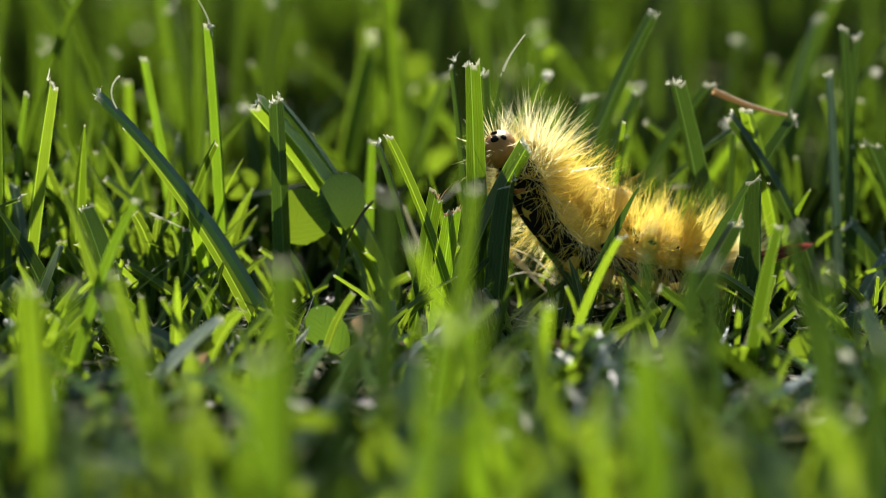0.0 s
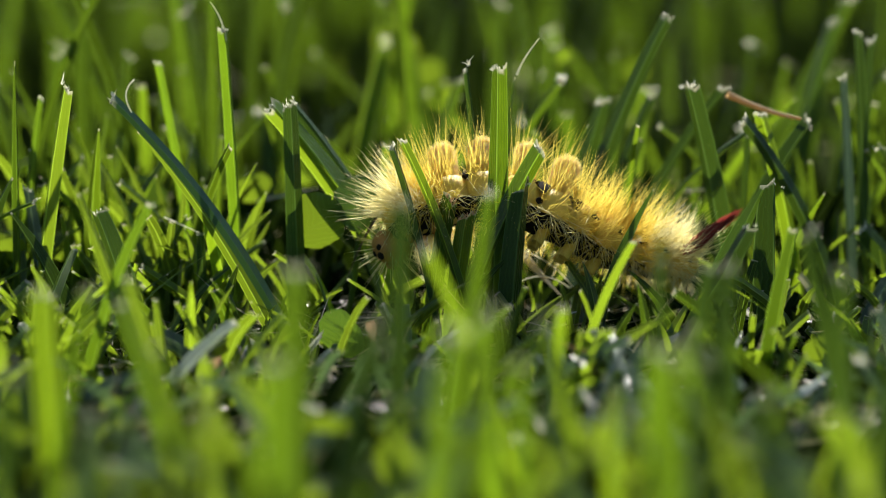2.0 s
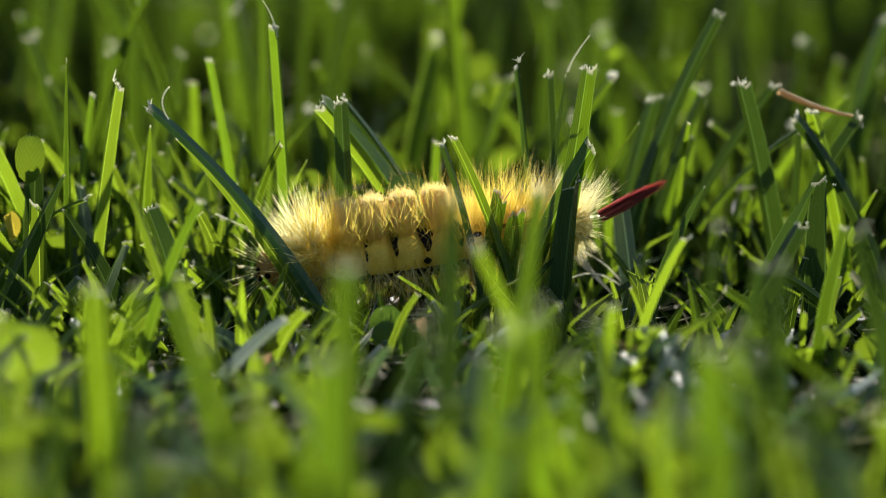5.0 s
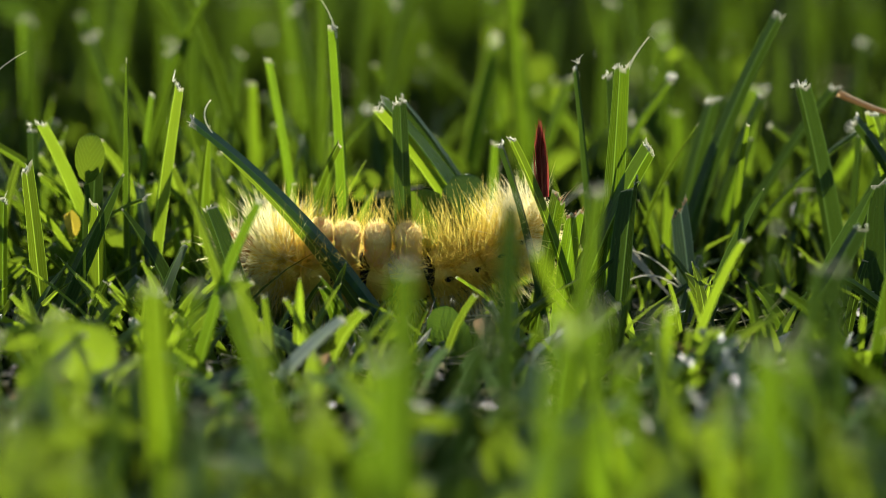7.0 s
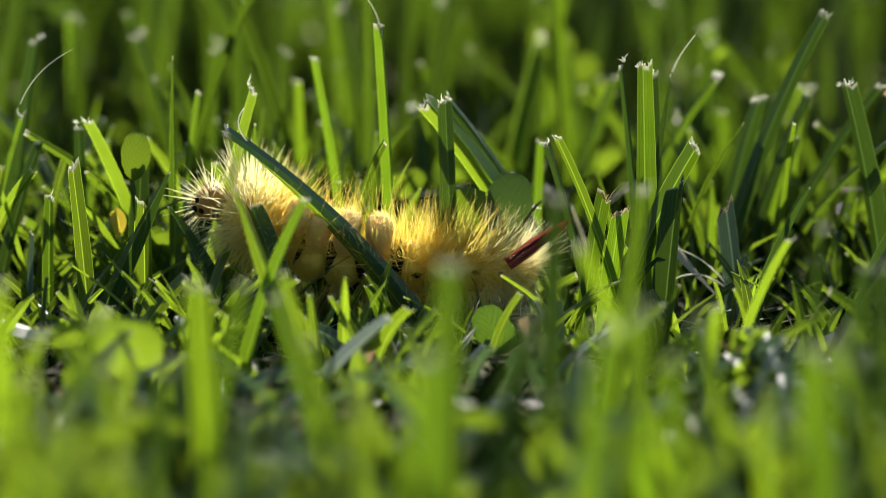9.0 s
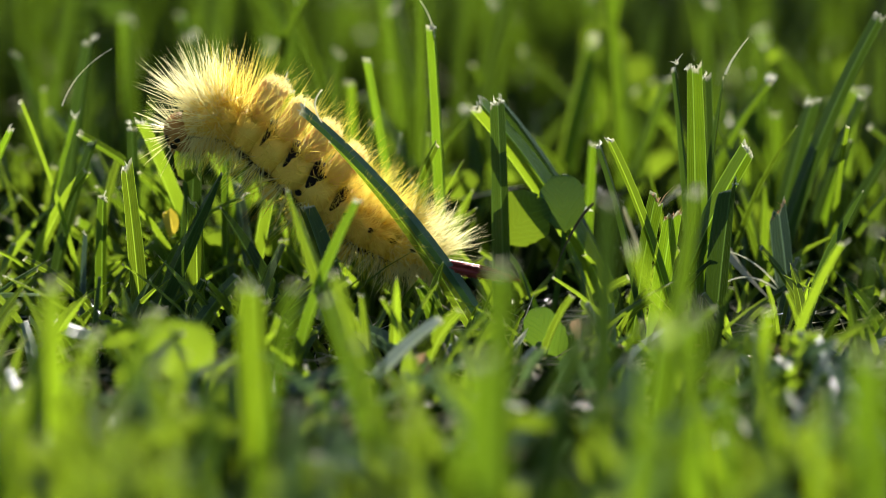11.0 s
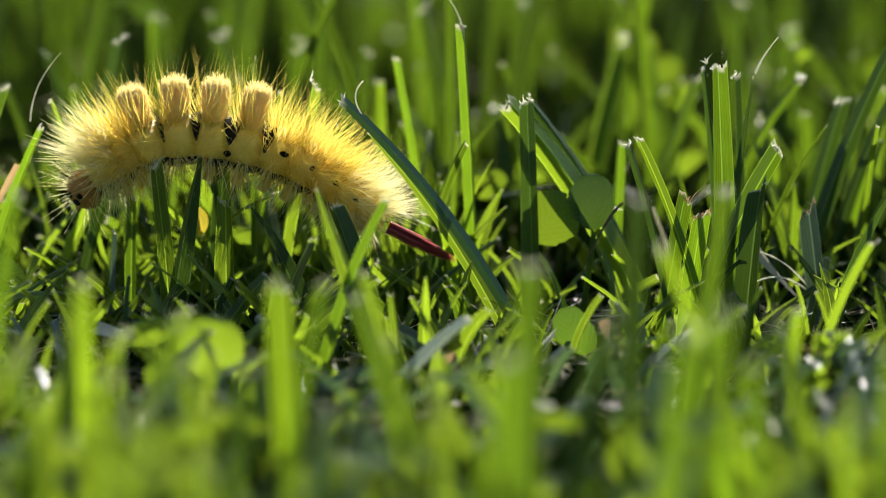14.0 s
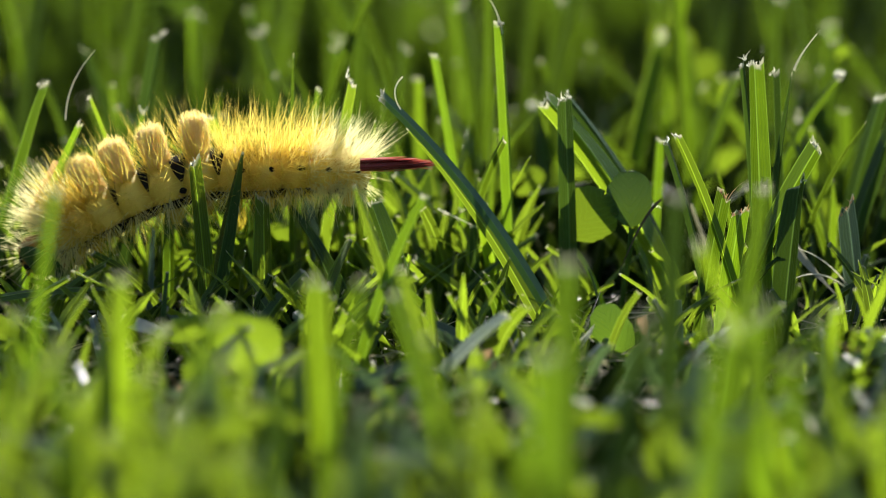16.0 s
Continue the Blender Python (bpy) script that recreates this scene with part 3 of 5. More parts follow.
grass_blade(-64.13, 2, (-61.24, 11.91), (-55.6, 22.71), 1.23, "mid", "cut", 25)
grass_blade(-61.49, 3, (-60.12, 3.6), (-57.69, 6.88), 1.24, "dark", "point", 12)
grass_tuft(-48, 5, "upright tuft of green lawn grass with torn white ends")
grass_blade(-48, 5, (-50.33, 13.16), (-55.17, 25.54), 0.69, "fresh", "cut", 30)
grass_blade(-55.92, 8, (-53.99, 12), (-49.93, 23.39), 0.76, "mid", "fray", 30)
grass_blade(-42.97, 8, (-43.07, 11.09), (-43.28, 22.17), 1.26, "dark", "fray", 20)
grass_blade(-46.03, 0, (-45.82, 7.82), (-45.42, 15.64), 1.22, "mid", "fray", 30)
grass_blade(-53.34, 6, (-51.32, 10.77), (-47.23, 20.89), 1.25, "dark", "fray", 20)
grass_blade(-42.18, 3, (-40.31, 12.63), (-30.38, 15.44), 0.62, "fresh", "fray", 60)
grass_blade(-48.43, 0, (-48.13, 5.99), (-47.57, 11.97), 0.86, "grey", "cut", 25)
grass_tuft(-32.66, 4, "tall tuft of green lawn grass with pale mown ends")
grass_blade(-32.66, 4, (-32.55, 15.24), (-32.32, 30.47), 0.87, "mid", "point", 30)
grass_blade(-34.28, 6, (-37.13, 12.04), (-42.64, 23.09), 2, "fresh", "fray", 18)
grass_blade(-36.69, 2, (-36.38, 9.96), (-35.69, 19.89), 2.1, "dark", "cut", 12)
grass_blade(-34.79, -5, (-34.77, 7.77), (-34.72, 15.54), 2.16, "fresh", "cut", 38)
grass_blade(-40.36, -7, (-40.72, 7.05), (-41.93, 20.04), 1.67, "fresh", "fray", 15)
grass_blade(-30.04, 6, (-30.55, 8.12), (-31.63, 16.18), 1.38, "blue", "cut", 20)
grass_tuft(-24.91, -3, "upright tuft of green lawn grass with pale mown ends")
grass_blade(-24.91, -3, (-27.65, 8.04), (-32.45, 15.12), 1.81, "dark", "point", 20)
grass_blade(-18.55, -6, (-20.08, 8.21), (-23.13, 15.96), 2.27, "dark", "cut", 30)
grass_blade(-26.15, 8, (-26.79, 6.55), (-28.15, 12.98), 1.26, "fresh", "point", 30)
grass_blade(-21.85, 6, (-19.05, 7.09), (-14.25, 13.01), 1, "mid", "cut", 30)
grass_blade(-27.98, 6, (-27.25, 4.87), (-26.51, 9.74), 1.38, "fresh", "cut", 18)
grass_tuft(-8.08, 7, "tall tuft of green lawn grass with pale mown ends")
grass_blade(-8.08, 7, (-8.68, 16.79), (-9.87, 33.56), 1.38, "mid", "fray", 40)
grass_blade(-1.88, 2, (-2.16, 13.03), (-2.74, 26.05), 1.85, "dark", "fray", 15)
grass_blade(-8.95, 6, (-14.28, 3.87), (-19.6, 7.75), 1, "fresh", "point", 60)
grass_blade(-9.28, 4, (-9.88, 4.39), (-11.36, 10.24), 2.11, "fresh", "point", 15)
grass_blade(-12.31, 3, (-12.43, 5.84), (-12.68, 11.67), 1.11, "dark", "cut", 15)
grass_tuft(11.84, 5, "upright tuft of green lawn grass with brown broken ends")
grass_blade(11.84, 5, (5.8, 14.44), (-4.87, 25.76), 2.7, "fresh", "fray", 0)
grass_blade(12.3, 7, (7.3, 13.93), (-2.6, 25.63), 1.5, "dark", "cut", 15)
grass_blade(13.76, -5, (11.95, 11.49), (8.02, 22.37), 0.96, "dark", "fray", 38)
grass_blade(11.55, -5, (12.36, 8.44), (14.03, 16.75), 1.7, "far", "brown", 10)
grass_tuft(17.43, -6, "tall tuft of deep green lawn grass with torn white ends")
grass_blade(17.43, -6, (14.47, 12.02), (8.93, 23.12), 1.08, "light", "fray", 30)
grass_blade(14.02, -5, (14.6, 7.52), (15.84, 14.95), 1.9, "mid", "brown", 8)
grass_blade(19.32, 3, (18.37, 15.01), (16.37, 29.91), 1.11, "dark", "fray", 40)
grass_blade(20.77, 6, (20.45, 14.27), (19.75, 28.52), 1.13, "dark", "fray", 38)
grass_blade(18.93, 4, (19.79, 14.35), (21.66, 28.59), 0.99, "dark", "point", 20)
grass_blade(14.29, -6, (17.56, 11.54), (23.62, 21.89), 2.15, "mid", "fray", 15)
grass_blade(20.26, -7, (20.78, 9.26), (21.87, 18.47), 2.62, "dark", "cut", 12)
grass_tuft(29.61, 1, "upright tuft of green lawn grass with brown broken ends")
grass_blade(29.61, 1, (28.96, 7.2), (27.68, 14.33), 2.09, "blue", "brown", 25)
grass_blade(39.86, -8, (42.29, 9.65), (46.93, 18.44), 2.49, "dark", "point", 20)
grass_blade(29.15, -7, (31.47, 9.24), (35.7, 17.85), 1.55, "dark", "point", 30)
grass_tuft(46.57, 6, "tall tuft of green lawn grass with torn white ends")
grass_blade(46.57, 6, (44.65, 13.84), (40.83, 27.29), 2.5, "dark", "fray", 38)
grass_blade(54.94, 6, (53.07, 12.29), (49.07, 23.99), 1.63, "light", "fray", 25)
grass_blade(43.56, 7, (47.48, 12.32), (54.72, 22.88), 1.76, "dark", "fray", 20)
grass_blade(47.81, 10, (48.01, 10.67), (48.44, 21.33), 0.89, "dark", "cut", 20)
grass_blade(48.75, -7, (48.61, 9.34), (48.31, 18.68), 3.34, "dark", "cut", 30)
grass_tuft(60.88, 9, "tall tuft of deep green lawn grass with torn white ends")
grass_blade(60.88, 9, (60.18, 13.92), (58.78, 27.79), 1.01, "grey", "fray", 20)
grass_blade(59.09, 4, (55.42, 13.41), (46.72, 23.78), 1.49, "dark", "fray", 12)
grass_blade(69.34, 5, (66.04, 6.34), (60.84, 11.21), 2.49, "dark", "fray", 18)
grass_tuft(70.21, 8, "upright tuft of green lawn grass with torn white ends")
grass_blade(70.21, 8, (67.85, 10.41), (63.17, 19.96), 2.27, "dark", "fray", 20)
grass_tuft(-23.56, -24, "upright tuft of green lawn grass with pale mown ends")
grass_blade(-23.56, -24, (-20.94, 10.22), (-15.98, 19.53), 1.56, "mid", "cut", 20)
grass_tuft(25.46, -24, "upright tuft of fresh light-green lawn grass with pale mown ends")
grass_blade(25.46, -24, (27.65, 8.21), (31.77, 15.64), 1.67, "fresh", "cut", 40)
grass_tuft(44.84, -24, "upright tuft of green lawn grass with pale mown ends")
grass_blade(44.84, -24, (45.66, 7.45), (47.55, 16.67), 2, "mid", "cut", 25)
grass_tuft(-49.75, -59, "upright tuft of fresh light-green lawn grass with pale mown ends")
grass_blade(-49.75, -59, (-48.13, 13.15), (-45.44, 26.14), 1.43, "mid", "cut", 20)
grass_blade(-39.55, -66, (-39.28, 9.67), (-38.99, 19.33), 2.58, "light", "cut", 30)
grass_blade(-42.73, -56, (-39.96, 6.74), (-37.17, 13.48), 1.35, "fresh", "cut", 20)
grass_blade(-36.52, -92, (-37.48, 9.58), (-38.45, 19.17), 2.01, "mid", "cut", 15)
grass_blade(-39.13, -72, (-37.33, 8.45), (-34.79, 16.72), 1.79, "fresh", "cut", 18)
grass_blade(-48.99, -69, (-47.81, 8.65), (-46.64, 17.30), 1.81, "light", "cut", 20)
grass_blade(-36.55, -89, (-37.23, 8.15), (-37.91, 16.30), 2.04, "fresh", "cut", 15)
grass_tuft(-34.42, -80, "short tuft of green lawn grass with pale mown ends")
grass_blade(-34.42, -80, (-32.10, 10.12), (-28.68, 19.93), 1.71, "mid", "cut", 15)
grass_blade(-27.59, -92, (-28.30, 8.38), (-29.02, 16.75), 2.41, "dark", "cut", 15)
grass_blade(-34.80, -86, (-33.67, 8.46), (-32.54, 16.91), 1.91, "light", "cut", 20)
grass_blade(-24.63, -84, (-25.74, 8.70), (-27.29, 17.35), 1.67, "fresh", "cut", 20)
grass_tuft(-17.2, -28, "upright tuft of green lawn grass with pale mown ends")
grass_blade(-17.2, -28, (-13.2, 4.6), (-7.9, 8.6), 1.7, "sheen_pale", "cut", 30)
grass_blade(-21.98, -59, (-22.55, 9.12), (-23.13, 18.25), 2.19, "light", "cut", 25)
grass_blade(-24.80, -88, (-23.85, 9.21), (-22.50, 18.37), 2.46, "dark", "cut", 25)
grass_blade(-22.10, -70, (-20.59, 10.37), (-18.26, 20.59), 1.54, "mid", "cut", 20)
grass_blade(-11.63, -59, (-13.51, 8.80), (-16.40, 17.33), 1.91, "mid", "cut", 15)
grass_blade(-17.03, -92, (-16.46, 8.03), (-15.90, 16.06), 2.41, "dark", "cut", 12)
grass_tuft(-1.99, -78, "upright tuft of green lawn grass with pale mown ends")
grass_blade(-1.99, -78, (-1.79, 10.70), (-1.42, 23.75), 3.38, "mid", "cut", 15)
grass_blade(-0.84, -72, (-2.03, 7.39), (-3.66, 14.70), 1.52, "light", "cut", 18)
grass_blade(-6.57, -92, (-7.26, 8.50), (-7.95, 17.00), 1.37, "fresh", "cut", 30)
grass_blade(-8.79, -75, (-10.41, 8.65), (-12.71, 17.15), 1.50, "mid", "cut", 12)
grass_blade(-3.00, -92, (-2.98, 9.86), (-2.95, 19.72), 2.81, "mid", "cut", 30)
grass_tuft(6.31, -64, "upright tuft of green lawn grass with pale mown ends")
grass_blade(6.31, -64, (6.56, 13.32), (6.97, 26.63), 2.41, "dark", "cut", 18)
grass_blade(8.31, -92, (8.77, 7.26), (9.95, 22.17), 2.81, "mid", "cut", 30)
grass_blade(11.69, -48, (12.90, 12.50), (14.93, 24.91), 2.01, "mid", "cut", 20)
grass_blade(1.26, -80, (2.61, 10.18), (4.62, 20.26), 2.57, "dark", "cut", 15)
grass_tuft(15.13, -72, "upright tuft of green lawn grass with pale mown ends")
grass_blade(15.13, -72, (14.40, 9.29), (13.29, 18.55), 2.51, "mid", "cut", 25)
grass_blade(17.58, -60, (14.17, 11.19), (8.91, 21.63), 1.90, "light", "cut", 20)
grass_blade(19.55, -89, (18.20, 11.24), (16.17, 22.38), 2.04, "dark", "cut", 15)
grass_blade(22.96, -92, (22.10, 8.09), (21.25, 16.17), 2.01, "light", "cut", 25)
grass_blade(16.57, -84, (16.05, 8.90), (15.31, 17.79), 2.10, "mid", "cut", 38)
grass_tuft(29.60, -59, "upright tuft of green lawn grass with pale mown ends")
grass_blade(29.60, -59, (29.69, 11.64), (29.82, 23.27), 1.91, "dark", "cut", 38)
grass_blade(25.21, -92, (25.06, 10.26), (24.86, 20.53), 3.21, "mid", "cut", 12)
grass_blade(28.35, -92, (28.18, 10.15), (27.93, 20.29), 2.41, "dark", "cut", 25)
grass_blade(31.99, -64, (32.72, 10.67), (33.88, 21.31), 2.33, "dark", "cut", 38)
grass_blade(33.76, -92, (33.05, 8.45), (32.34, 16.88), 2.41, "dark", "cut", 12)
grass_tuft(48.46, -55, "upright tuft of green lawn grass with pale mown ends")
grass_blade(48.46, -55, (46.24, 11.38), (42.72, 22.44), 2.43, "dark", "cut", 20)
grass_blade(41.57, -80, (41.11, 11.78), (40.41, 23.56), 2.40, "dark", "cut", 18)
grass_blade(40.90, -92, (41.14, 7.01), (41.70, 20.99), 3.61, "dark", "cut", 30)
grass_tuft(-20, -6, "tuft of long dark grass blades bent over")
# One folded blade: its shaded and sunlit halves are coloured in by two greens.
bent_blade = grass_blade(-1.17, -6, (-9.17, 15.26), (-21.85, 27.27), 1.2, "waxy", "fray", 8, "long bent blade, dark green as its shaded half, curled torn end")
lit_low_half = grass_blade(-2.9, -5.6, (-9.8, 13.6), (-19.2, 23.7), 1.25, "fresh", "point", 12, "lower half of the folded blade, coloured as if sunlit")
lit_low_half.parent = bent_blade
lit_low_half.location = (lit_low_half.location + tuft_now[0].location) - (bent_blade.location + tuft_now[0].location)
v, f = tube([(-18.55, -0, 25.85), (-19.14, -0, 27.76), (-18.29, -0, 29.31)], 0.09)
part("curled_tip", mesh_from("curled_tip", v, f, FIBRE), bent_blade, "pale curled shred at the tip")
grass_tuft(20, -6, "tall tuft of grass with torn white ends")
stepped_blade = grass_blade(-41.23, -6, (-39.71, 10.68), (-36.77, 21.07), 2.03, "dark", "point", 20, "deep green blade that gives under the caterpillar")
swaying_blade = grass_blade(-31.2, 3, (-29.76, 13.98), (-26.95, 27.77), 1.73, "fresh", "fray", 34, "upright light-green blade with a torn end")
pushed_blade = grass_blade(18.61, -6, (18.04, 15.39), (16.94, 30.75), 2.1, "far", "fray", 12, "tall straight green grass blade split at its torn white end")

grass_tuft(-41.72, -70, "upright tuft of fresh narrow lawn grass close to the lens")
grass_blade(-41.72, -70, (-39.84, 10.44), (-37.96, 20.89), 2.04, "fresh", "cut", 20)
grass_blade(-43.35, -52, (-40.44, 6.15), (-37.54, 12.31), 1.16, "light", "cut", 20)
grass_blade(-38.52, -52, (-35.28, 7.20), (-32.05, 14.41), 1.26, "fresh", "cut", 20)
grass_blade(-22.84, -58, (-23.16, 9.26), (-23.48, 18.52), 1.78, "light", "cut", 20)
grass_tuft(2.56, -64, "leaning tuft of fresh lawn grass close to the lens")
grass_blade(2.56, -64, (-2.39, 6.36), (-7.33, 12.72), 1.37, "fresh", "cut", 20)
grass_blade(-8.02, -86, (-8.02, 6.86), (-8.00, 13.72), 1.46, "light", "cut", 20)
grass_blade(10.29, -83, (11.61, 10.93), (12.94, 21.88), 2.48, "mid", "cut", 20)
grass_blade(-1.30, -79, (1.69, 9.13), (4.68, 18.26), 2.12, "dark", "cut", 20)
grass_blade(-14.82, -22, (-15.36, 4.85), (-15.91, 9.70), 1.21, "fresh", "cut", 20)
grass_tuft(26.37, -79, "upright tuft of light-green lawn grass close to the lens")
grass_blade(26.37, -79, (26.21, 8.80), (26.04, 17.59), 2.03, "mid", "cut", 20)
grass_blade(35.77, -70, (32.68, 8.00), (29.59, 16.01), 1.33, "mid", "cut", 20)
grass_blade(31.12, -52, (30.76, 9.47), (30.39, 18.95), 1.26, "dark", "cut", 20)
grass_blade(39.39, -86, (40.08, 6.75), (40.78, 13.50), 1.79, "mid", "cut", 20)
grass_blade(34.73, -18, (39.25, 8.08), (43.78, 16.17), 2.46, "dark", "cut", 20)

grass_tuft(-12.25, -46, "loose tuft of light and sheen-greyed lawn grass close to the lens")
grass_blade(-12.25, -46, (-14.70, 8.31), (-17.15, 16.62), 1.29, "fresh", "cut", 20)
grass_blade(-19.27, -60, (-19.28, 3.95), (-19.29, 7.91), 2.33, "grey", "cut", 20)
grass_blade(-4.82, -86, (-4.94, 6.55), (-5.06, 13.10), 1.55, "mid", "cut", 20)
grass_tuft(9.14, -54, "loose tuft of green and sheen-greyed lawn grass close to the lens")
grass_blade(9.14, -54, (9.48, 5.24), (9.82, 10.48), 2.68, "grey", "cut", 20)
grass_blade(23.96, -64, (21.45, 7.94), (18.93, 15.87), 2.10, "light", "cut", 20)
grass_blade(35.81, -58, (35.41, 7.58), (35.01, 15.16), 1.23, "dark", "cut", 20)
grass_blade(32.85, -52, (33.68, 9.20), (34.50, 18.41), 1.84, "dark", "cut", 20)
grass_blade(20.62, -49, (21.24, 7.16), (21.87, 14.30), 1.28, "light", "cut", 20)
grass_blade(58.79, 0, (61.29, 4.32), (63.79, 8.65), 2.04, "grey", "cut", 20)
grass_blade(58.83, -34, (56.16, 5.24), (53.49, 10.48), 2.10, "grey", "cut", 20)

grass_tuft(-29.83, 60, "tall tuft of green lawn grass behind, reaching high")
grass_blade(-29.83, 60, (-29.86, 17.14), (-29.90, 34.28), 1.62, "mid", "cut", 20)
grass_blade(-13.38, 70, (-16.08, 16.71), (-18.77, 33.42), 1.82, "mid", "cut", 20)
grass_blade(-3.36, 72, (-3.98, 16.61), (-4.61, 33.23), 1.68, "mid", "cut", 20)
grass_blade(-51.54, 62, (-51.96, 14.43), (-52.38, 28.86), 1.63, "mid", "cut", 20)
grass_blade(-36.65, 66, (-41.22, 14.50), (-45.79, 29.00), 1.65, "mid", "cut", 20)
grass_tuft(1.89, 48, "tall sunlit tuft of lawn grass with bright torn ends")
grass_blade(1.89, 48, (5.25, 14.15), (8.61, 28.30), 1.70, "fresh", "fray", 20)
grass_blade(13.45, 58, (12.23, 16.47), (11.01, 32.93), 1.75, "fresh", "cut", 20)
grass_blade(51.98, 45, (59.55, 16.65), (67.12, 33.29), 2.53, "far", "cut", 20)
grass_blade(36.32, 40, (38.94, 11.31), (41.56, 22.63), 1.80, "mid", "fray", 20)
grass_blade(31.89, 75, (32.21, 13.37), (32.54, 26.75), 1.54, "mid", "cut", 20)

grass_tuft(-26, -6, "fresh tuft of crossing light-green lawn grass")
grass_blade(-15.66, -23, (-19.44, 10.32), (-23.21, 20.64), 1.98, "fresh", "point", 20)
grass_blade(-8.44, 2, (-10.06, 6.82), (-11.67, 13.65), 1.94, "light", "cut", 20)
grass_blade(-6.63, 1, (-12.83, 4.08), (-19.03, 8.16), 1.21, "fresh", "cut", 20)
grass_blade(-24.09, -40, (-24.38, 6.91), (-24.67, 13.82), 2.04, "fresh", "cut", 20)

# ---- clover, straw ----
def sow_clover(amount, depth, half, label, seed):
    """Copies of a few clover plants, strewn over a stretch of the lawn."""
    r = np.random.default_rng(seed)
    plants = []
    for k in range(4):
        tall = (3.5, 5.0, 6.5, 8.5)[k]
        size = (4.6, 4.0, 5.2, 4.4)[k]
        leaves = []
        for q in range(3):
            a = 2.094 * q + k
            leaves.append(((math.cos(a) * size * 0.62, math.sin(a) * size * 0.5, tall + 0.5 * math.sin(a * 2)), size, size * 1.05, r.uniform(35, 75), math.degrees(math.cos(a)) * 0.6))
        plants.append(clover(leaves, (0, 0, 0), label, seed + 10 * k))
    for n in range(amount):
        y = depth[0] + (depth[1] - depth[0]) * r.random() ** (1.0 if depth[0] < 0 else 1.5)
        x = r.uniform(-1, 1) * (half + max(0.0, y) * 0.3)
        k = int(r.integers(0, 4)) if y > 0 else int(r.integers(0, 2 if y > -40 else 4))
        spot = pose(x * MM, y * MM, 0, r.uniform(-12, 12), r.uniform(-12, 12), r.uniform(-40, 40))
        if n < 4:
            plants[n].matrix_basis = spot
        else:
            copy_thing(plants[k], spot)


sow_clover(10, (-66, -20), 70, "small round-leaved clover low among the grass", 210)
sow_clover(44, (22, 230), 76, "sunlit clover growing through the mown grass", 330)
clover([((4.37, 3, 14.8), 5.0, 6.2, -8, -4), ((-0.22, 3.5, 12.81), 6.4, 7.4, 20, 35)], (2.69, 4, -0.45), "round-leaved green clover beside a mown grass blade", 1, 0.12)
clover([((2.52, -13, 3.59), 4.2, 6.4, -4, -24)], (4.03, -13, -1.93), "small green clover leaf low in the grass", 5, 0.08, 1, CLOVER_HALF_SHADED)
clover([((-32.25, -36, 7.21), 6.2, 6.6, 10, 12), ((-27.76, -38, 2.63), 4.0, 4.0, 35, 40), ((-36.47, -37, 4.76), 4.0, 4.2, 30, -40)], (-32.8, -37, -0.74), "fresh green clover close to the lens", 9, 0.3, 0)
clover([((-36.25, 1, 19.9), 3.2, 5.8, 12, 8)], (-36.76, 4, -0.28), "folded pale-edged clover leaf on an upright stalk", 14, 0.35, 0)
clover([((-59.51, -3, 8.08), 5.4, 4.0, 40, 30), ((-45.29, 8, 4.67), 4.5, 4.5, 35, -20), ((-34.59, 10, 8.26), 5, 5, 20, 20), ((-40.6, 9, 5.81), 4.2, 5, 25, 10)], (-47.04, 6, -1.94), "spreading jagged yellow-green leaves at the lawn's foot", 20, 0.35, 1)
clover([((-20.25, 25, 12.28), 5.5, 4.8, 30, 25), ((-7.49, 22, 13.2), 5.0, 4.2, 30, -25)], (-12.78, 22, 0.02), "sunlit clover leaves behind the grass blades", 30)
straw([(45.9, 10, 25.81), (50.42, 9, 24.01), (55.03, 8, 23.05)], 0.8, STRAW, "dry_straw", "withered tan grass stalk caught between blades", "straw")
flake([(-63.01, -12, 6.23), (-55.77, -12, 7.39), (-48.29, -12, 7.46)], 1.4, YOUNG, "fallen_blade", "light-green blade of grass lying flat on others", "grass blade", 50)
flake([(-47.62, -19, 6.17), (-43.77, -20, 5.23), (-40.2, -21, 4.88)], 2.2, FIBRE, "dry_leaf", "bleached white shred of dry leaf on the grass", "dry leaf", 60)
flake([(-36.59, -52, 5.16), (-35.22, -53, 4.15), (-34.1, -54, 3.14)], 1.8, FIBRE, "dry_leaf", "bleached white shred of dry leaf on the grass", "dry leaf", 20)
flake([(-38.9, 2, 13.8), (-38.2, 2, 12.2), (-38.7, 2, 10.9)], 1.7, YELLOWED, "withered_leaf", "small yellow withered leaf with brown spots", "leaf", 10)
flake([(-10.07, -24, 4.15), (-9.73, -24, 1.84), (-10.3, -24, -0.78)], 1.6, BROWN, "withered_leaf", "brown withered shred of leaf in the grass", "leaf", 20)
flake([(5.22, -22, 7.3), (5.63, -22, 6.15), (5.86, -22, 5)], 1.4, BROWN, "withered_leaf", "small brown withered shred of leaf", "leaf", 20)
flake([(41.27, -30, 1.5), (41.7, -30, -0.22), (41.29, -30, -1.82)], 1.5, BROWN, "withered_leaf", "reddish-brown withered shred of leaf", "leaf", 20)
flake([(9.65, -20, 4.57), (9.23, -20, 1.94), (8.59, -20, -0.71)], 0.8, BROWN, "withered_leaf", "thin brown withered blade among the grass", "leaf", 20)
flake([(-58.13, 1, 18.92), (-60.13, 1, 15.15), (-62.14, 1, 11.68)], 0.9, STRAW, "dry_straw", "split tan dry stalk leaning in the grass", "straw", 30)
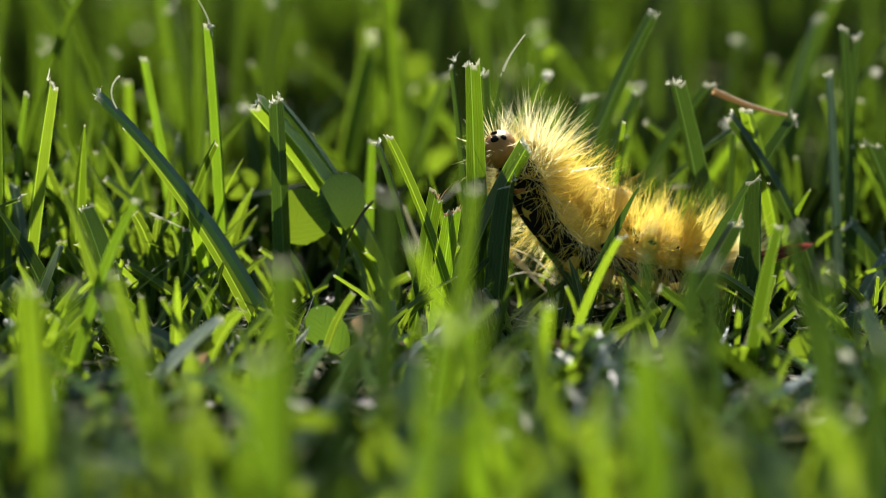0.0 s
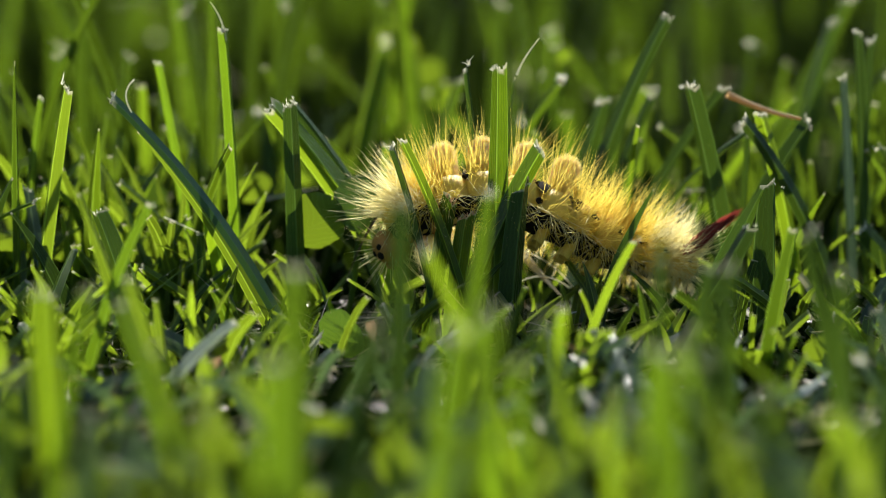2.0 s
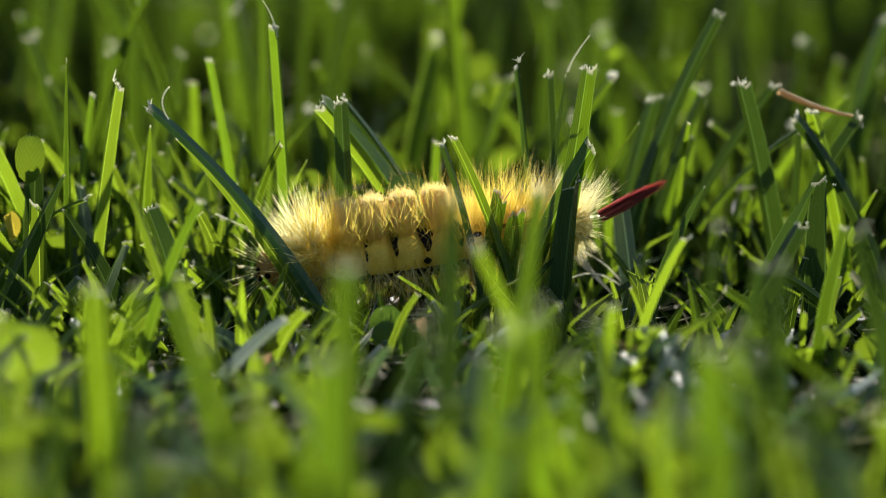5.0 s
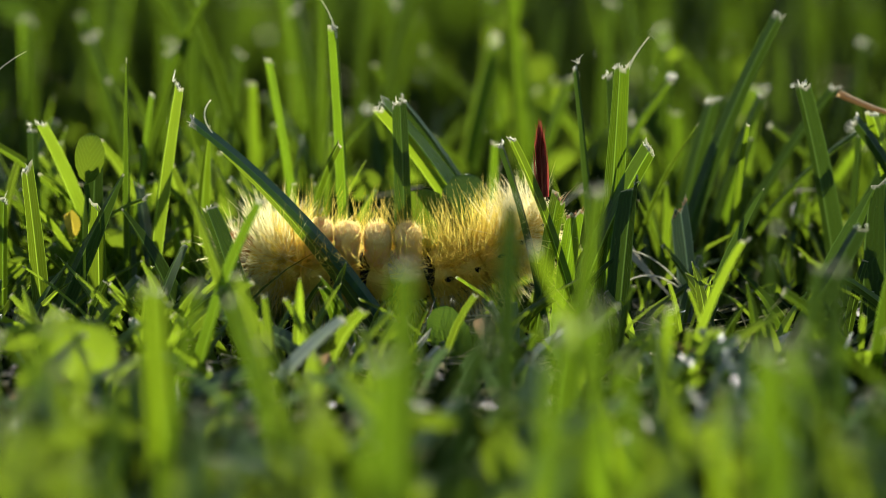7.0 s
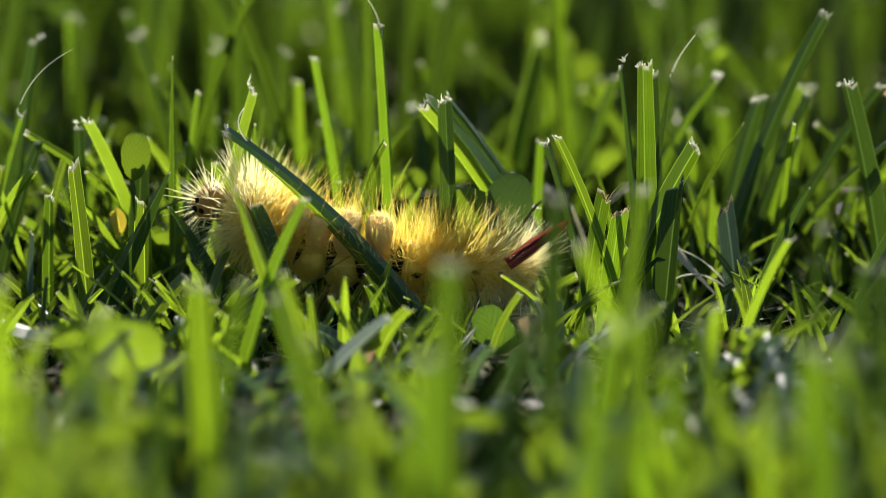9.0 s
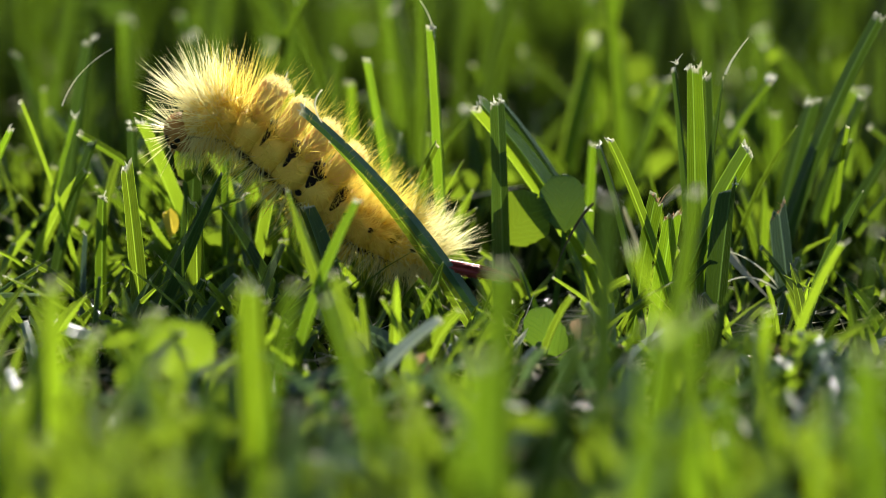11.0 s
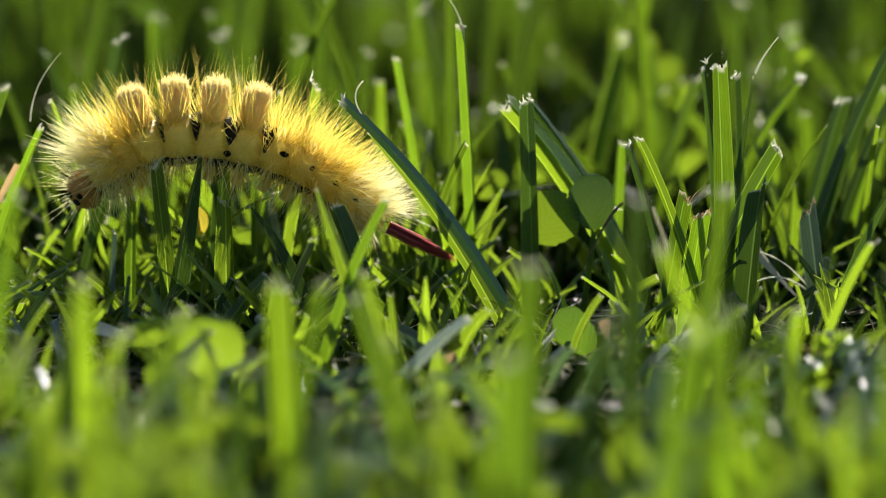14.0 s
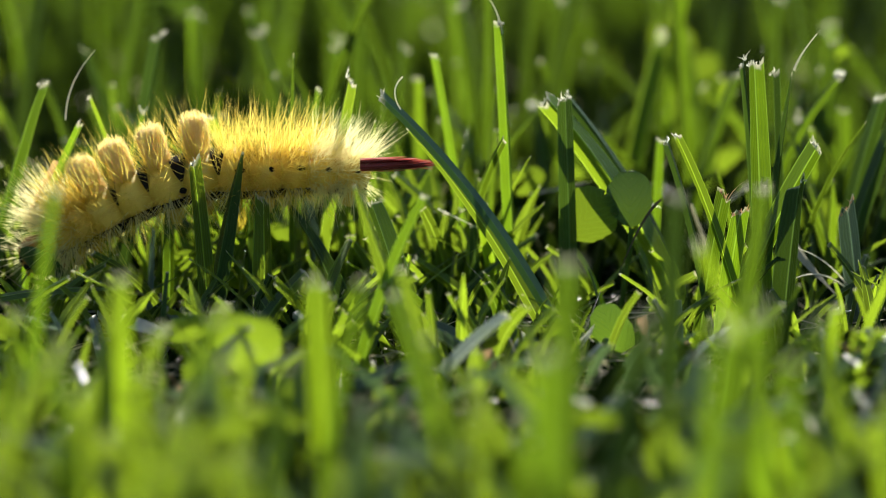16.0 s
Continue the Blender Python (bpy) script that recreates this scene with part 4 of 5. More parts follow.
flake([(42.22, -35, 2.09), (45.86, -35, 2.83), (49.34, -35, 5.47)], 1.9, SHEEN_PALE, "fallen_blade", "blade of grass lying across others, paled as by sky sheen", "grass blade", 55)
flake([(21.60, 4, 10.72), (23.56, 4, 8.17), (26.79, 4, 4.51)], 1.6, LITTER, "dry_leaf", "pale papery dry sheath at the foot of the grass", "dry leaf", 40)
flake([(45.29, 3, 4.05), (47.73, 3, 2.43), (50.55, 3, 3.36)], 1.5, LITTER, "dry_leaf", "grey papery dry leaf on the soil", "dry leaf", 60)
flake([(53.50, 4, 6.33), (55.81, 4, 3.10), (56.27, 4, -1.42)], 1.2, LITTER, "dry_leaf", "grey papery dry leaf on the soil", "dry leaf", 20)
# A white flake put in place of a blurred glint.
flake([(26.36, -6, 5.02), (26.97, -6, 4.59), (27.76, -6, 4.70)], 0.8, FIBRE, "dry_leaf", "small white shred standing in for a glint", "dry leaf", 60)
flake([(7.71, 1, 15.06), (5.62, 1, 12.21), (3.14, 1, 6.60)], 0.5, DARK_STALK, "withered_stalk", "dark shrivelled dead stalk beside a clover", "dead stalk", 30)
clover([((-19.24, -40, 2.32), 2.6, 4.6, 10, 15), ((-27.51, -40, 3.42), 3.6, 4.2, 30, 35)], (-23.36, -40, -0.5), "bright yellow-green clover leaves low by the lens", 41, 0.2, 0)
clover([((5.96, -58, 2.83), 2.2, 4.2, 8, -6)], (5.37, -58, -0.5), "bright yellow-green clover leaf low by the lens", 43, 0.2, 0)
clover([((10.94, 75, 24.16), 6.5, 6, 30, 30), ((14.83, 75, 19.90), 6, 5.5, 25, -30), ((16.79, 75, 17.17), 5, 4.6, 35, 10)], (13.00, 75, -0.5), "sunlit yellow-green clover behind the mown grass", 45, 0.2, 0)
clover([((31.86, 60, 24.0), 3.6, 3.4, 62, -20), ((18.37, 60, 9.78), 4.2, 4.4, 20, 10)], (26.61, 60, -0.5), "sunlit yellow-green clover behind the mown grass", 47, 0.2, 0)
clover([((-57.26, 80, 27.90), 7, 6, 55, 10), ((-61.19, 80, 27.11), 6, 6, 60, -20)], (-59.53, 80, -0.5), "sunlit yellow-green clover behind the mown grass", 49, 0.2, 2)
# Stands for a small white bud, built as a flat pale flake.
flake([(6.53, 5, 14.44), (7.03, 5, 13.94), (7.63, 5, 13.64)], 1.2, FIBRE, "dry_leaf", "small white bud beside a clover, as a pale flake", "dry leaf", 60)
clover([((-44.93, 6, 6.38), 3.6, 4.2, 25, -20), ((-43.41, 5, 4.67), 3.0, 3.6, 30, 25), ((-39.64, 7, 7.84), 4.4, 4.6, 15, 10), ((-34.02, 8, 8.98), 4.0, 3.6, 30, -15), ((-39.60, 5, 5.02), 3.2, 4.0, 20, -35)], (-39.32, 6, -0.5), "sunlit yellow-green clover spreading at the foot of the grass", 61, 0.3, 0)
clover([((-25.00, 2, -1.55), 2.2, 2.6, 25, 20), ((-28.21, 3, 0.43), 2.6, 2.2, 40, -30), ((-59.72, -10, 1.53), 2.6, 2.6, 30, 20)], (-27.52, 2, -0.5), "small yellow-green clover at the foot of the grass", 66, 0.3, 0)
straw([(8.17, -30, -0.99), (8.53, -30, -2.69), (8.33, -30, -4.4)], 0.5, FIBRE, "loose_fibre", "short pale fibre on the grass", "fibre")
straw([(24.67, -26, -3.29), (25.81, -26, -4.43), (27.5, -26, -5.61)], 0.5, FIBRE, "loose_fibre", "short pale fibre on the grass", "fibre")
straw([(-16.63, 4, 13.35), (-14.77, 4, 12.48), (-12.91, 4, 11.61)], 0.25, FIBRE, "loose_fibre", "fine pale fibre lying across the grass", "fibre")
straw([(28.65, 2, 4.68), (25.82, 2, 7.91), (22.55, 2, 9.63)], 0.28, FIBRE, "grass_root", "thin whitish dry rootlet", "rootlet")
straw([(28.65, 2, 4.68), (24.84, 1, 6.98), (21.27, 0, 6.16)], 0.28, FIBRE, "grass_root", "thin whitish dry rootlet", "rootlet")
straw([(21.84, 4, 28.77), (22.7, 4, 30.61), (24.22, 4, 32.74)], 0.3, FIBRE, "loose_fibre", "fine pale fibre torn from a grass blade", "fibre")
arched_fibre = straw([(-48.85, 3, 25.36), (-46.6, 3, 28.75), (-42.98, 3, 31.32)], 0.17, FIBRE, "loose_fibre", "fine pale arched fibre over the grass", "fibre")
straw([(-9.75, 7, 32.32), (-10.24, 7, 34.48), (-11.36, 7, 36.51)], 0.24, FIBRE, "loose_fibre", "fine pale fibre torn from a grass blade", "fibre")


# ---- the caterpillar ----
# place along the body, name, length, radius (mm), brush, bristles
SEGMENTS = (
    (0.085, "thorax_segment", 2.8, 2.5), (0.125, "thorax_segment", 3.4, 3.0), (0.175, "thorax_segment", 3.4, 3.0),
    (0.245, "brush_segment", 4.2, 2.95), (0.335, "brush_segment", 4.3, 3.0), (0.43, "brush_segment", 4.3, 3.0), (0.53, "brush_segment", 4.3, 3.0),
    (0.62, "abdomen_segment", 4.1, 3.0), (0.705, "abdomen_segment", 4.0, 2.95), (0.785, "abdomen_segment", 3.8, 2.8), (0.86, "abdomen_segment", 3.6, 2.5), (0.935, "rear_segment", 3.6, 1.9),
)


def barrel(length, radius, seed):
    """A plump ring of the body: x towards the head, z up the back."""
    rows, cols = 10, 20
    r = np.random.default_rng(seed)
    verts = []
    for i in range(rows + 1):
        u = i / rows * 2 - 1
        wide = radius * (1 - abs(u) ** 2.6) ** 0.5 if abs(u) < 1 else 0.0
        wide = max(wide, radius * 0.25)
        for k in range(cols):
            a = 2 * math.pi * k / cols
            lump = 1 + 0.05 * math.cos(a * 6) + 0.02 * r.normal()
            z = math.cos(a)
            verts.append((u * length * 0.56, math.sin(a) * wide * lump * 0.97, (z if z > 0 else z * 0.86) * wide * lump))
    faces = [(i * cols + k, i * cols + (k + 1) % cols, (i + 1) * cols + (k + 1) % cols, (i + 1) * cols + k) for i in range(rows) for k in range(cols)]
    faces += [tuple(range(cols))[::-1], tuple(range(rows * cols, rows * cols + cols))]
    return np.array(verts) * MM, faces


def belt(length, radius, first, last, at, proud=1.03, taper=0.0):
    """A strip of the skin between two angles from the back (degrees), round the ring at a place along it."""
    verts, cols = [], 14
    for u in (at - length / 2, at, at + length / 2):
        for k in range(cols + 1):
            a = radians(first + (last - first) * k / cols)
            z = math.cos(a)
            lift = radius * (proud if u == at else proud - 0.05)
            narrow = 1 - taper * (2 * k / cols - 1) ** 2
            verts.append((at + (u - at) * narrow, math.sin(a) * lift, (z if z > 0 else z * 0.86) * lift))
    w = cols + 1
    faces = [(i * w + k, i * w + k + 1, (i + 1) * w + k + 1, (i + 1) * w + k) for i in range(2) for k in range(cols)]
    return np.array(verts) * MM, faces


def bristles(length, radius, seed, amount, long, back=0.0, forward=0.0, bald=False, mane=False):
    """Fans of long hairs from the warts round a ring, and the short down between them."""
    r = np.random.default_rng(seed)
    roots, ways, sizes = [], [], []
    for wart, share, reach in ((0, 1.0, 1.1), (32, 1.0, 1.05), (-32, 1.0, 1.05), (66, 1.0, 0.95), (-66, 1.0, 0.95), (100, 0.9, 0.8), (-100, 0.9, 0.8), (132, 0.6, 0.75), (-132, 0.6, 0.75)):
        if bald and wart == 0 or mane and abs(wart) > 70:
            continue
        if 40 < abs(wart) < 120:
            share *= 0.22 if bald else 0.5
        for _ in range(int(amount * share)):
            a = radians(wart + r.normal() * 7)
            out = np.array((0, math.sin(a), math.cos(a)))
            x = r.uniform(-0.12 if bald else -0.42, 0.42) * length
            spread = r.normal(size=3) * 0.30
            way = out + spread + np.array((forward - back + x / length * 0.7, 0, 0))
            roots.append(np.array((x, 0, 0)) + out * radius * (0.93 if abs(wart) < 90 else 0.85))
            ways.append(way)
            sizes.append(long * reach * (0.35 + 0.75 * r.random() ** 1.6))
    down = int(amount * (2 if bald else 4))
    for _ in range(down):
        a = r.uniform(-2.1, 2.1)
        out = np.array((0, math.sin(a), math.cos(a)))
        x = r.uniform(-0.2 if bald else -0.5, 0.5) * length
        roots.append(np.array((x, 0, 0)) + out * radius * 0.9)
        ways.append(out + r.normal(size=3) * 0.3 + (-0.25, 0, 0))
        sizes.append(r.uniform(0.4, 1.2))
    return hairs(np.array(roots) * MM, ways, np.array(sizes) * MM, (0.036 if mane or forward else 0.029) * MM, 0.05, seed)


def fringe(length, radius, seed, amount):
    """The pale fans of hair low on both flanks, which hang and spread over the feet."""
    r = np.random.default_rng(seed)
    roots, ways, sizes = [], [], []
    for side in (-1, 1):
        for _ in range(amount):
            a = radians(side * (112 + r.normal() * 5))
            out = np.array((0, math.sin(a), math.cos(a)))
            x = r.normal() * 0.12 * length
            roots.append(np.array((x, 0, 0)) + out * radius * 0.88)
            ways.append(out + np.array((x / length * 2.4 + r.normal() * 0.25, r.normal() * 0.2, -0.45 + r.normal() * 0.25)))
            sizes.append(2.2 + 3.2 * r.random())
    return hairs(np.array(roots) * MM, ways, np.array(sizes) * MM, 0.034 * MM, 0.07, seed)


def brush(radius, seed):
    """The dense brush on the back: a soft upright block with a flat rounded top. Gives the block and the down on it."""
    r = np.random.default_rng(seed)
    cols, foot, tall = 18, radius * 0.7, 4.8
    profile = [(0.0, 0.86), (0.2, 0.88), (0.4, 0.92), (0.6, 0.97), (0.75, 1.0), (0.85, 0.98), (0.92, 0.88), (0.97, 0.68), (1.0, 0.35)]
    verts, out = [], []
    for u, wide in profile:
        for k in range(cols):
            a = 2 * math.pi * k / cols
            lump = 1 + 0.025 * r.normal()
            verts.append((math.cos(a) * 1.52 * wide * lump, math.sin(a) * 1.7 * wide * lump, foot + tall * u))
            out.append((math.cos(a) * 0.5, math.sin(a) * 0.5, 0.6 if u < 0.9 else 2.0))
    n = len(profile)
    faces = [(i * cols + k, i * cols + (k + 1) % cols, (i + 1) * cols + (k + 1) % cols, (i + 1) * cols + k) for i in range(n - 1) for k in range(cols)]
    faces.append(tuple(range((n - 1) * cols, n * cols)))
    verts, out = np.array(verts), np.array(out)
    pick = r.integers(0, len(verts), 900)
    roots = verts[pick] + r.normal(size=(900, 3)) * (0.12, 0.12, 0.22)
    roots[:, :2] *= 0.97
    down = hairs(roots * MM, out[pick] + r.normal(size=(900, 3)) * 0.25, r.uniform(0.15, 0.45, 900) * MM, 0.03 * MM, 0.1, seed)
    return (verts * MM, faces), down


def leg_mesh(tall, radius):
    return tube([(0, 0, 0), (0.2, 0, -tall * 0.5), (0.35, 0, -tall)], radius, 7, 5)


def caterpillar():
    """Built head first; every ring is a part of its own, to be moved along the spine."""
    creature = new("caterpillar")
    tagged(creature, "hairy yellow caterpillar with amber back brushes and crimson tail tuft", "caterpillar")
    pieces = []
    me = bpy.data.meshes.new("head")
    bm = bmesh.new()
    bmesh.ops.create_uvsphere(bm, u_segments=20, v_segments=14, radius=1.0)
    for v in bm.verts:
        groove = 1 - 0.10 * max(0, 1 - abs(v.co.y) * 5) * (v.co.z > -0.3)
        v.co = Vector((v.co.x * 1.9, v.co.y * 2.1, v.co.z * 2.25)) * groove * MM
    bm.to_mesh(me)
    bm.free()
    me.polygons.foreach_set("use_smooth", [True] * len(me.polygons))
    me.materials.append(HEAD)
    head = part("head", me, creature, "tan rounded head with dark face marks")
    for side in (-1, 1):
        for spot_x, spot_y, spot_z, size in ((1.3, 1.15, 0.35, 0.48), (1.1, 1.45, -0.6, 0.5), (1.55, 0.6, -0.35, 0.36), (0.4, 1.75, -0.1, 0.5)):
            eye_mesh = bpy.data.meshes.new("face_mark")
            bm = bmesh.new()
            bmesh.ops.create_uvsphere(bm, u_segments=10, v_segments=6, radius=size * MM)
            bm.to_mesh(eye_mesh)
            bm.free()
            eye_mesh.materials.append(BLACK)
            mark = part("face_mark", eye_mesh, head, "black face mark")
            mark.location = Vector((spot_x, spot_y * side, spot_z)) * 0.95 * MM
        v, f = tube([(1.2, 0.5 * side, -0.9), (1.7, 0.45 * side, -1.3), (1.7, 0.3 * side, -1.7)], 0.16)
        part("feeler", mesh_from("feeler", v, f, HEAD), head)
    r = np.random.default_rng(77)
    n = 80
    ways = r.normal(size=(n, 3)) * (0.7, 0.9, 0.9) + (0.7, 0, 0.2)
    unit = ways / np.linalg.norm(ways, axis=1)[:, None]
    v, f = hairs(unit * np.array((1.65, 1.85, 1.9)) * MM, ways, r.uniform(1.2, 4.2, n) * MM, 0.04 * MM, 0.06, 78)
    part("hair", mesh_from("hair", v, f, PALE_HAIR), head)
    pieces.append((0.012, head))
    for i, (at, kind, length, radius) in enumerate(SEGMENTS):
        v, f = barrel(length, radius, i)
        ring = part(kind, mesh_from(kind, v, f, SKIN), creature)
        front = i < 3
        v, f = bristles(length, radius, 100 + i, 64 if i == 0 else 104 if front else 62 if kind == "brush_segment" else 96, 6.1 if front else 7.6 if kind == "brush_segment" else 5.4 if i >= 10 else 6.0, back=0.5 if i >= 9 else 0.1, forward=0.9 if i == 0 else 0.35 if front else 0.0, bald=kind == "brush_segment", mane=i == 0)
        part("hair", mesh_from("hair", v, f, PALE_HAIR if i < 2 or i >= 10 else HAIR), ring, "long pale bristles" if front else "long yellow bristles")
        v, f = fringe(length, radius, 700 + i, 26 if front else 34)
        part("lower_hair", mesh_from("lower_hair", v, f, PALE_HAIR), ring, "pale fans of hair over the feet")
        v, f = belt(length * 0.9, radius, *((116, 244) if i < 10 else (140, 220)), 0.0, 1.03)
        part("belly", mesh_from("belly", v, f, BLACK), ring, "black underside")
        for a0, a1 in ((60, 72), (-72, -60)) if i >= 7 else ((90, 108), (-108, -90)) if i == 5 else ():
            v, f = belt(length * (0.3 if i in (7, 9) else 0.2), radius, a0, a1, -length * (0.2 if i >= 7 else 0.45), 1.02, 0.8)
            part("side_mark", mesh_from("side_mark", v, f, BLACK), ring, "small black side mark")
        if kind == "brush_segment":
            (v, f), (v2, f2) = brush(radius, 300 + i)
            part("brush", mesh_from("brush", v, f, BRUSH_CORE), ring, "dense flat-topped amber brush of hair")
            part("brush_down", mesh_from("brush_down", v2, f2, BRUSH), ring, "fine amber down")
            v, f = belt(length * {3: 0.22, 4: 0.3, 5: 0.5, 6: 0.4}[i], radius * 0.98, -78, 78, -length * 0.5, 1.02, 0.85)
            part("black_band", mesh_from("black_band", v, f, BLACK), ring, "velvet-black band across the back")
        if i < 3 or 5 <= i <= 8 or i == 11:
            for side in (-1, 1):
                v, f = leg_mesh(1.5 if i < 3 else 1.8, 0.28 if i < 3 else 0.65)
                leg = part("leg" if i < 3 else "proleg", mesh_from("leg", v, f, HEAD if i < 3 else SKIN), ring)
                leg.location = Vector((0, 0.9 * side, -radius * 0.72)) * MM
        pieces.append((at, ring))
    r = np.random.default_rng(401)
    n = 230
    roots = np.stack([np.zeros(n), r.normal(size=n) * 0.22, r.normal(size=n) * 0.22], 1)
    ways = np.stack([np.ones(n), roots[:, 1] * 0.06, roots[:, 2] * 0.06], 1) + r.normal(size=(n, 3)) * 0.012
    size = 8.6 - 6.5 * np.hypot(roots[:, 1], roots[:, 2]) + r.normal(size=n) * 0.35
    v, f = hairs(roots * MM, ways, np.clip(size, 3.5, 9.0) * MM, 0.085 * MM, 0.012, 402)
    tail = part("tail_tuft", mesh_from("tail_tuft", v, f, RED), creature, "crimson pencil of tail hair")
    return creature, pieces, tail


creature, pieces, tail = caterpillar()


sown("lawn_grass", lawn_spots(70, (-34, -9), 66, (5, 11), (0.7, 1.7), (0.2, 1.0), clear=lambda x, y: -3 < x < 9), "slanting green grass before the tall blades", LAWN, 7)
sown("lawn_grass", lawn_spots(50, (-34, -9), 66, (5, 10), (0.6, 1.4), (0.3, 1.2), clear=lambda x, y: -3 < x < 9), "thin sunlit grass before the tall blades", SPRIG, 7)


def motions():
    """What moves: the caterpillar's rings along its spine, its tail tuft, and two blades that it pushes."""
    rows = {ob: [] for _, ob in pieces}
    tail_rows = []

    def crawl(t, spine, tail_foot, tail_way, roll_front, roll_middle, roll_rear, away=0):
        """The caterpillar at t seconds: its middle line from head to rear, x and height, in millimetres."""
        p = np.array(spine)
        p = np.vstack([2 * p[0] - p[1], p, 2 * p[-1] - p[-2]])
        line = []
        for i in range(1, len(p) - 2):
            for u in np.linspace(0, 1, 20, endpoint=False):
                a, b, c, d = p[i - 1], p[i], p[i + 1], p[i + 2]
                line.append(0.5 * (2 * b + (c - a) * u + (2 * a - 5 * b + 4 * c - d) * u * u + (3 * b - a - 3 * c + d) * u ** 3))
        line = np.array(line + [p[-2]])
        far = np.concatenate([[0], np.cumsum(np.linalg.norm(np.diff(line, axis=0), axis=1))])
        far /= far[-1]
        for at, ob in pieces:
            here = np.array([np.interp(at, far, line[:, k]) for k in (0, 1)])
            ahead = np.array([np.interp(max(0, at - 0.05), far, line[:, k]) for k in (0, 1)])
            behind = np.array([np.interp(min(1, at + 0.05), far, line[:, k]) for k in (0, 1)])
            way = Vector((ahead[0] - behind[0], 0, ahead[1] - behind[1])).normalized()
            side = Vector((0, -1, 0))
            up = way.cross(side)
            roll = radians(np.interp(at, (0, 0.55, 0.8, 1), (roll_front, roll_middle, 0.3 * roll_middle + 0.7 * roll_rear, roll_rear)))
            up = (up * math.cos(roll) + Vector((0, -1, 0)) * math.sin(roll)).normalized()
            y = up.cross(way)
            m = Matrix((way, y, up)).transposed().to_4x4()
            m.translation = Vector((here[0], 0, here[1])) * MM - (up * 0.8 * MM if ob.name == "head" else Vector((0, 0, 0)))
            rows[ob].append((t, m))
        m = pose(0, 0, 0, 0, -tail_way, 0) @ pose(0, 0, 0, 0, 0, away)
        m.translation = Vector((tail_foot[0], np.interp(roll_rear, (-10, 5), (0, -4.5)), tail_foot[1] + np.interp(roll_rear, (-10, 5), (0, 0.9)))) * MM
        tail_rows.append((t, m))

    crawl(0.0, [(20.96, 21.57), (23.73, 19.22), (26.23, 14.25), (30.28, 10.47), (36.49, 9.05), (42.71, 8.18), (49.29, 6.55)], (47.07, 7.83), 16.59, -52, -22.3, 2)
    crawl(0.5, [(18.51, 23.94), (21.7, 21.04), (25.11, 16.51), (29.16, 11.82), (35.05, 10.21), (41.57, 9.22), (48.15, 7.28)], (45.94, 8.55), 26.76, -52, -22.3, 2)
    crawl(1.0, [(14.87, 24.64), (18.21, 23.96), (22.01, 21.05), (25.61, 16.09), (29.35, 11.39), (34.94, 9.47), (41.47, 8.48), (47.4, 7.17)], (44.24, 9.4), 31.3, -52, -25, -3)
    crawl(1.5, [(11.01, 22.07), (14.54, 22.66), (18.8, 22.33), (22.79, 19.42), (26.2, 14.87), (30.86, 11.41), (36.44, 10.12), (42.35, 8.81)], (40.43, 11.65), 25.97, -52, -27.8, -8)
    crawl(2.0, [(7.27, 10.58), (9.59, 13.67), (14.3, 15.49), (19.49, 15.95), (23.8, 14.56), (28.12, 12.48), (33.09, 10.13), (41.8, 7.67)], (39.59, 9.58), 37.09, -46, -30, -8)
    crawl(2.5, [(7.15, 8.08), (8.5, 11.25), (11.92, 13.59), (16.63, 14.61), (21.54, 14.08), (26.16, 12.37), (31.11, 10.14), (40.75, 7.43)], (39.65, 9.77), 40.6, -38, -32, -16)
    crawl(3.0, [(3.46, 5.81), (5.31, 8.61), (8.37, 10.9), (12.35, 12.49), (17.24, 13.32), (22.15, 13.17), (27.08, 11.89), (31.42, 9.67), (34.84, 7.76)], (35.13, 9.2), 10.65, -16, -14, -56)
    crawl(3.5, [(3.68, 5.21), (4.55, 8.65), (6.76, 11.13), (10.61, 13.03), (14.59, 13.63), (19.49, 13.6), (24.1, 12.58), (28.12, 10.06), (30.76, 6.78)], (31.54, 8.15), 5.32, -10, -12, -66)
    crawl(4.0, [(-2.99, 7.04), (-0.23, 8.39), (4.06, 8.74), (8.35, 9.59), (12.63, 10.69), (17.53, 11.79), (22.43, 12.51), (26.24, 12.36), (29.21, 10.72)], (30.12, 11.72), 3.71, 2, -4, -62)
    crawl(4.2, [(-4.89, 7.29), (-1.4, 8.4), (3.19, 8.56), (7.79, 9.34), (12.38, 10.37), (17.28, 11.53), (22.18, 12.37), (25.98, 12.23), (29.08, 10.71)], (29.86, 11.83), 3.25, 5, 0, -56)
    crawl(5.2, [(-12.17, 8.85), (-7.58, 8.95), (-2.39, 8.8), (3.12, 9.4), (8.63, 10), (13.53, 11.03), (18.42, 12.26), (23.01, 12.86)], (23.3, 14.1), 39.61, 8, -0.8, -8)
    crawl(6.3, [(-17.93, 8.89), (-14.29, 7.63), (-8.78, 7.61), (-3.27, 7.59), (2.24, 7.57), (7.14, 8.3), (12.04, 10.78), (15.99, 13.88)], (14.63, 15.86), 89.45, 32, 29.8, 28)
    crawl(6.5, [(-18.73, 9.13), (-14.9, 7.74), (-9.7, 7.61), (-4.19, 7.4), (1.32, 7.45), (6.22, 8.31), (11.11, 10.8), (15.37, 13.89)], (14.14, 15.76), 90.43, 32, 29.8, 28)
    crawl(7.0, [(-20.46, 10.88), (-16.7, 8.88), (-11.82, 7.75), (-6.31, 7.24), (-0.8, 7.24), (4.11, 8.23), (9, 10.72), (13.86, 14.25)], (12.45, 15.8), 92.85, 32, 30.9, 30)
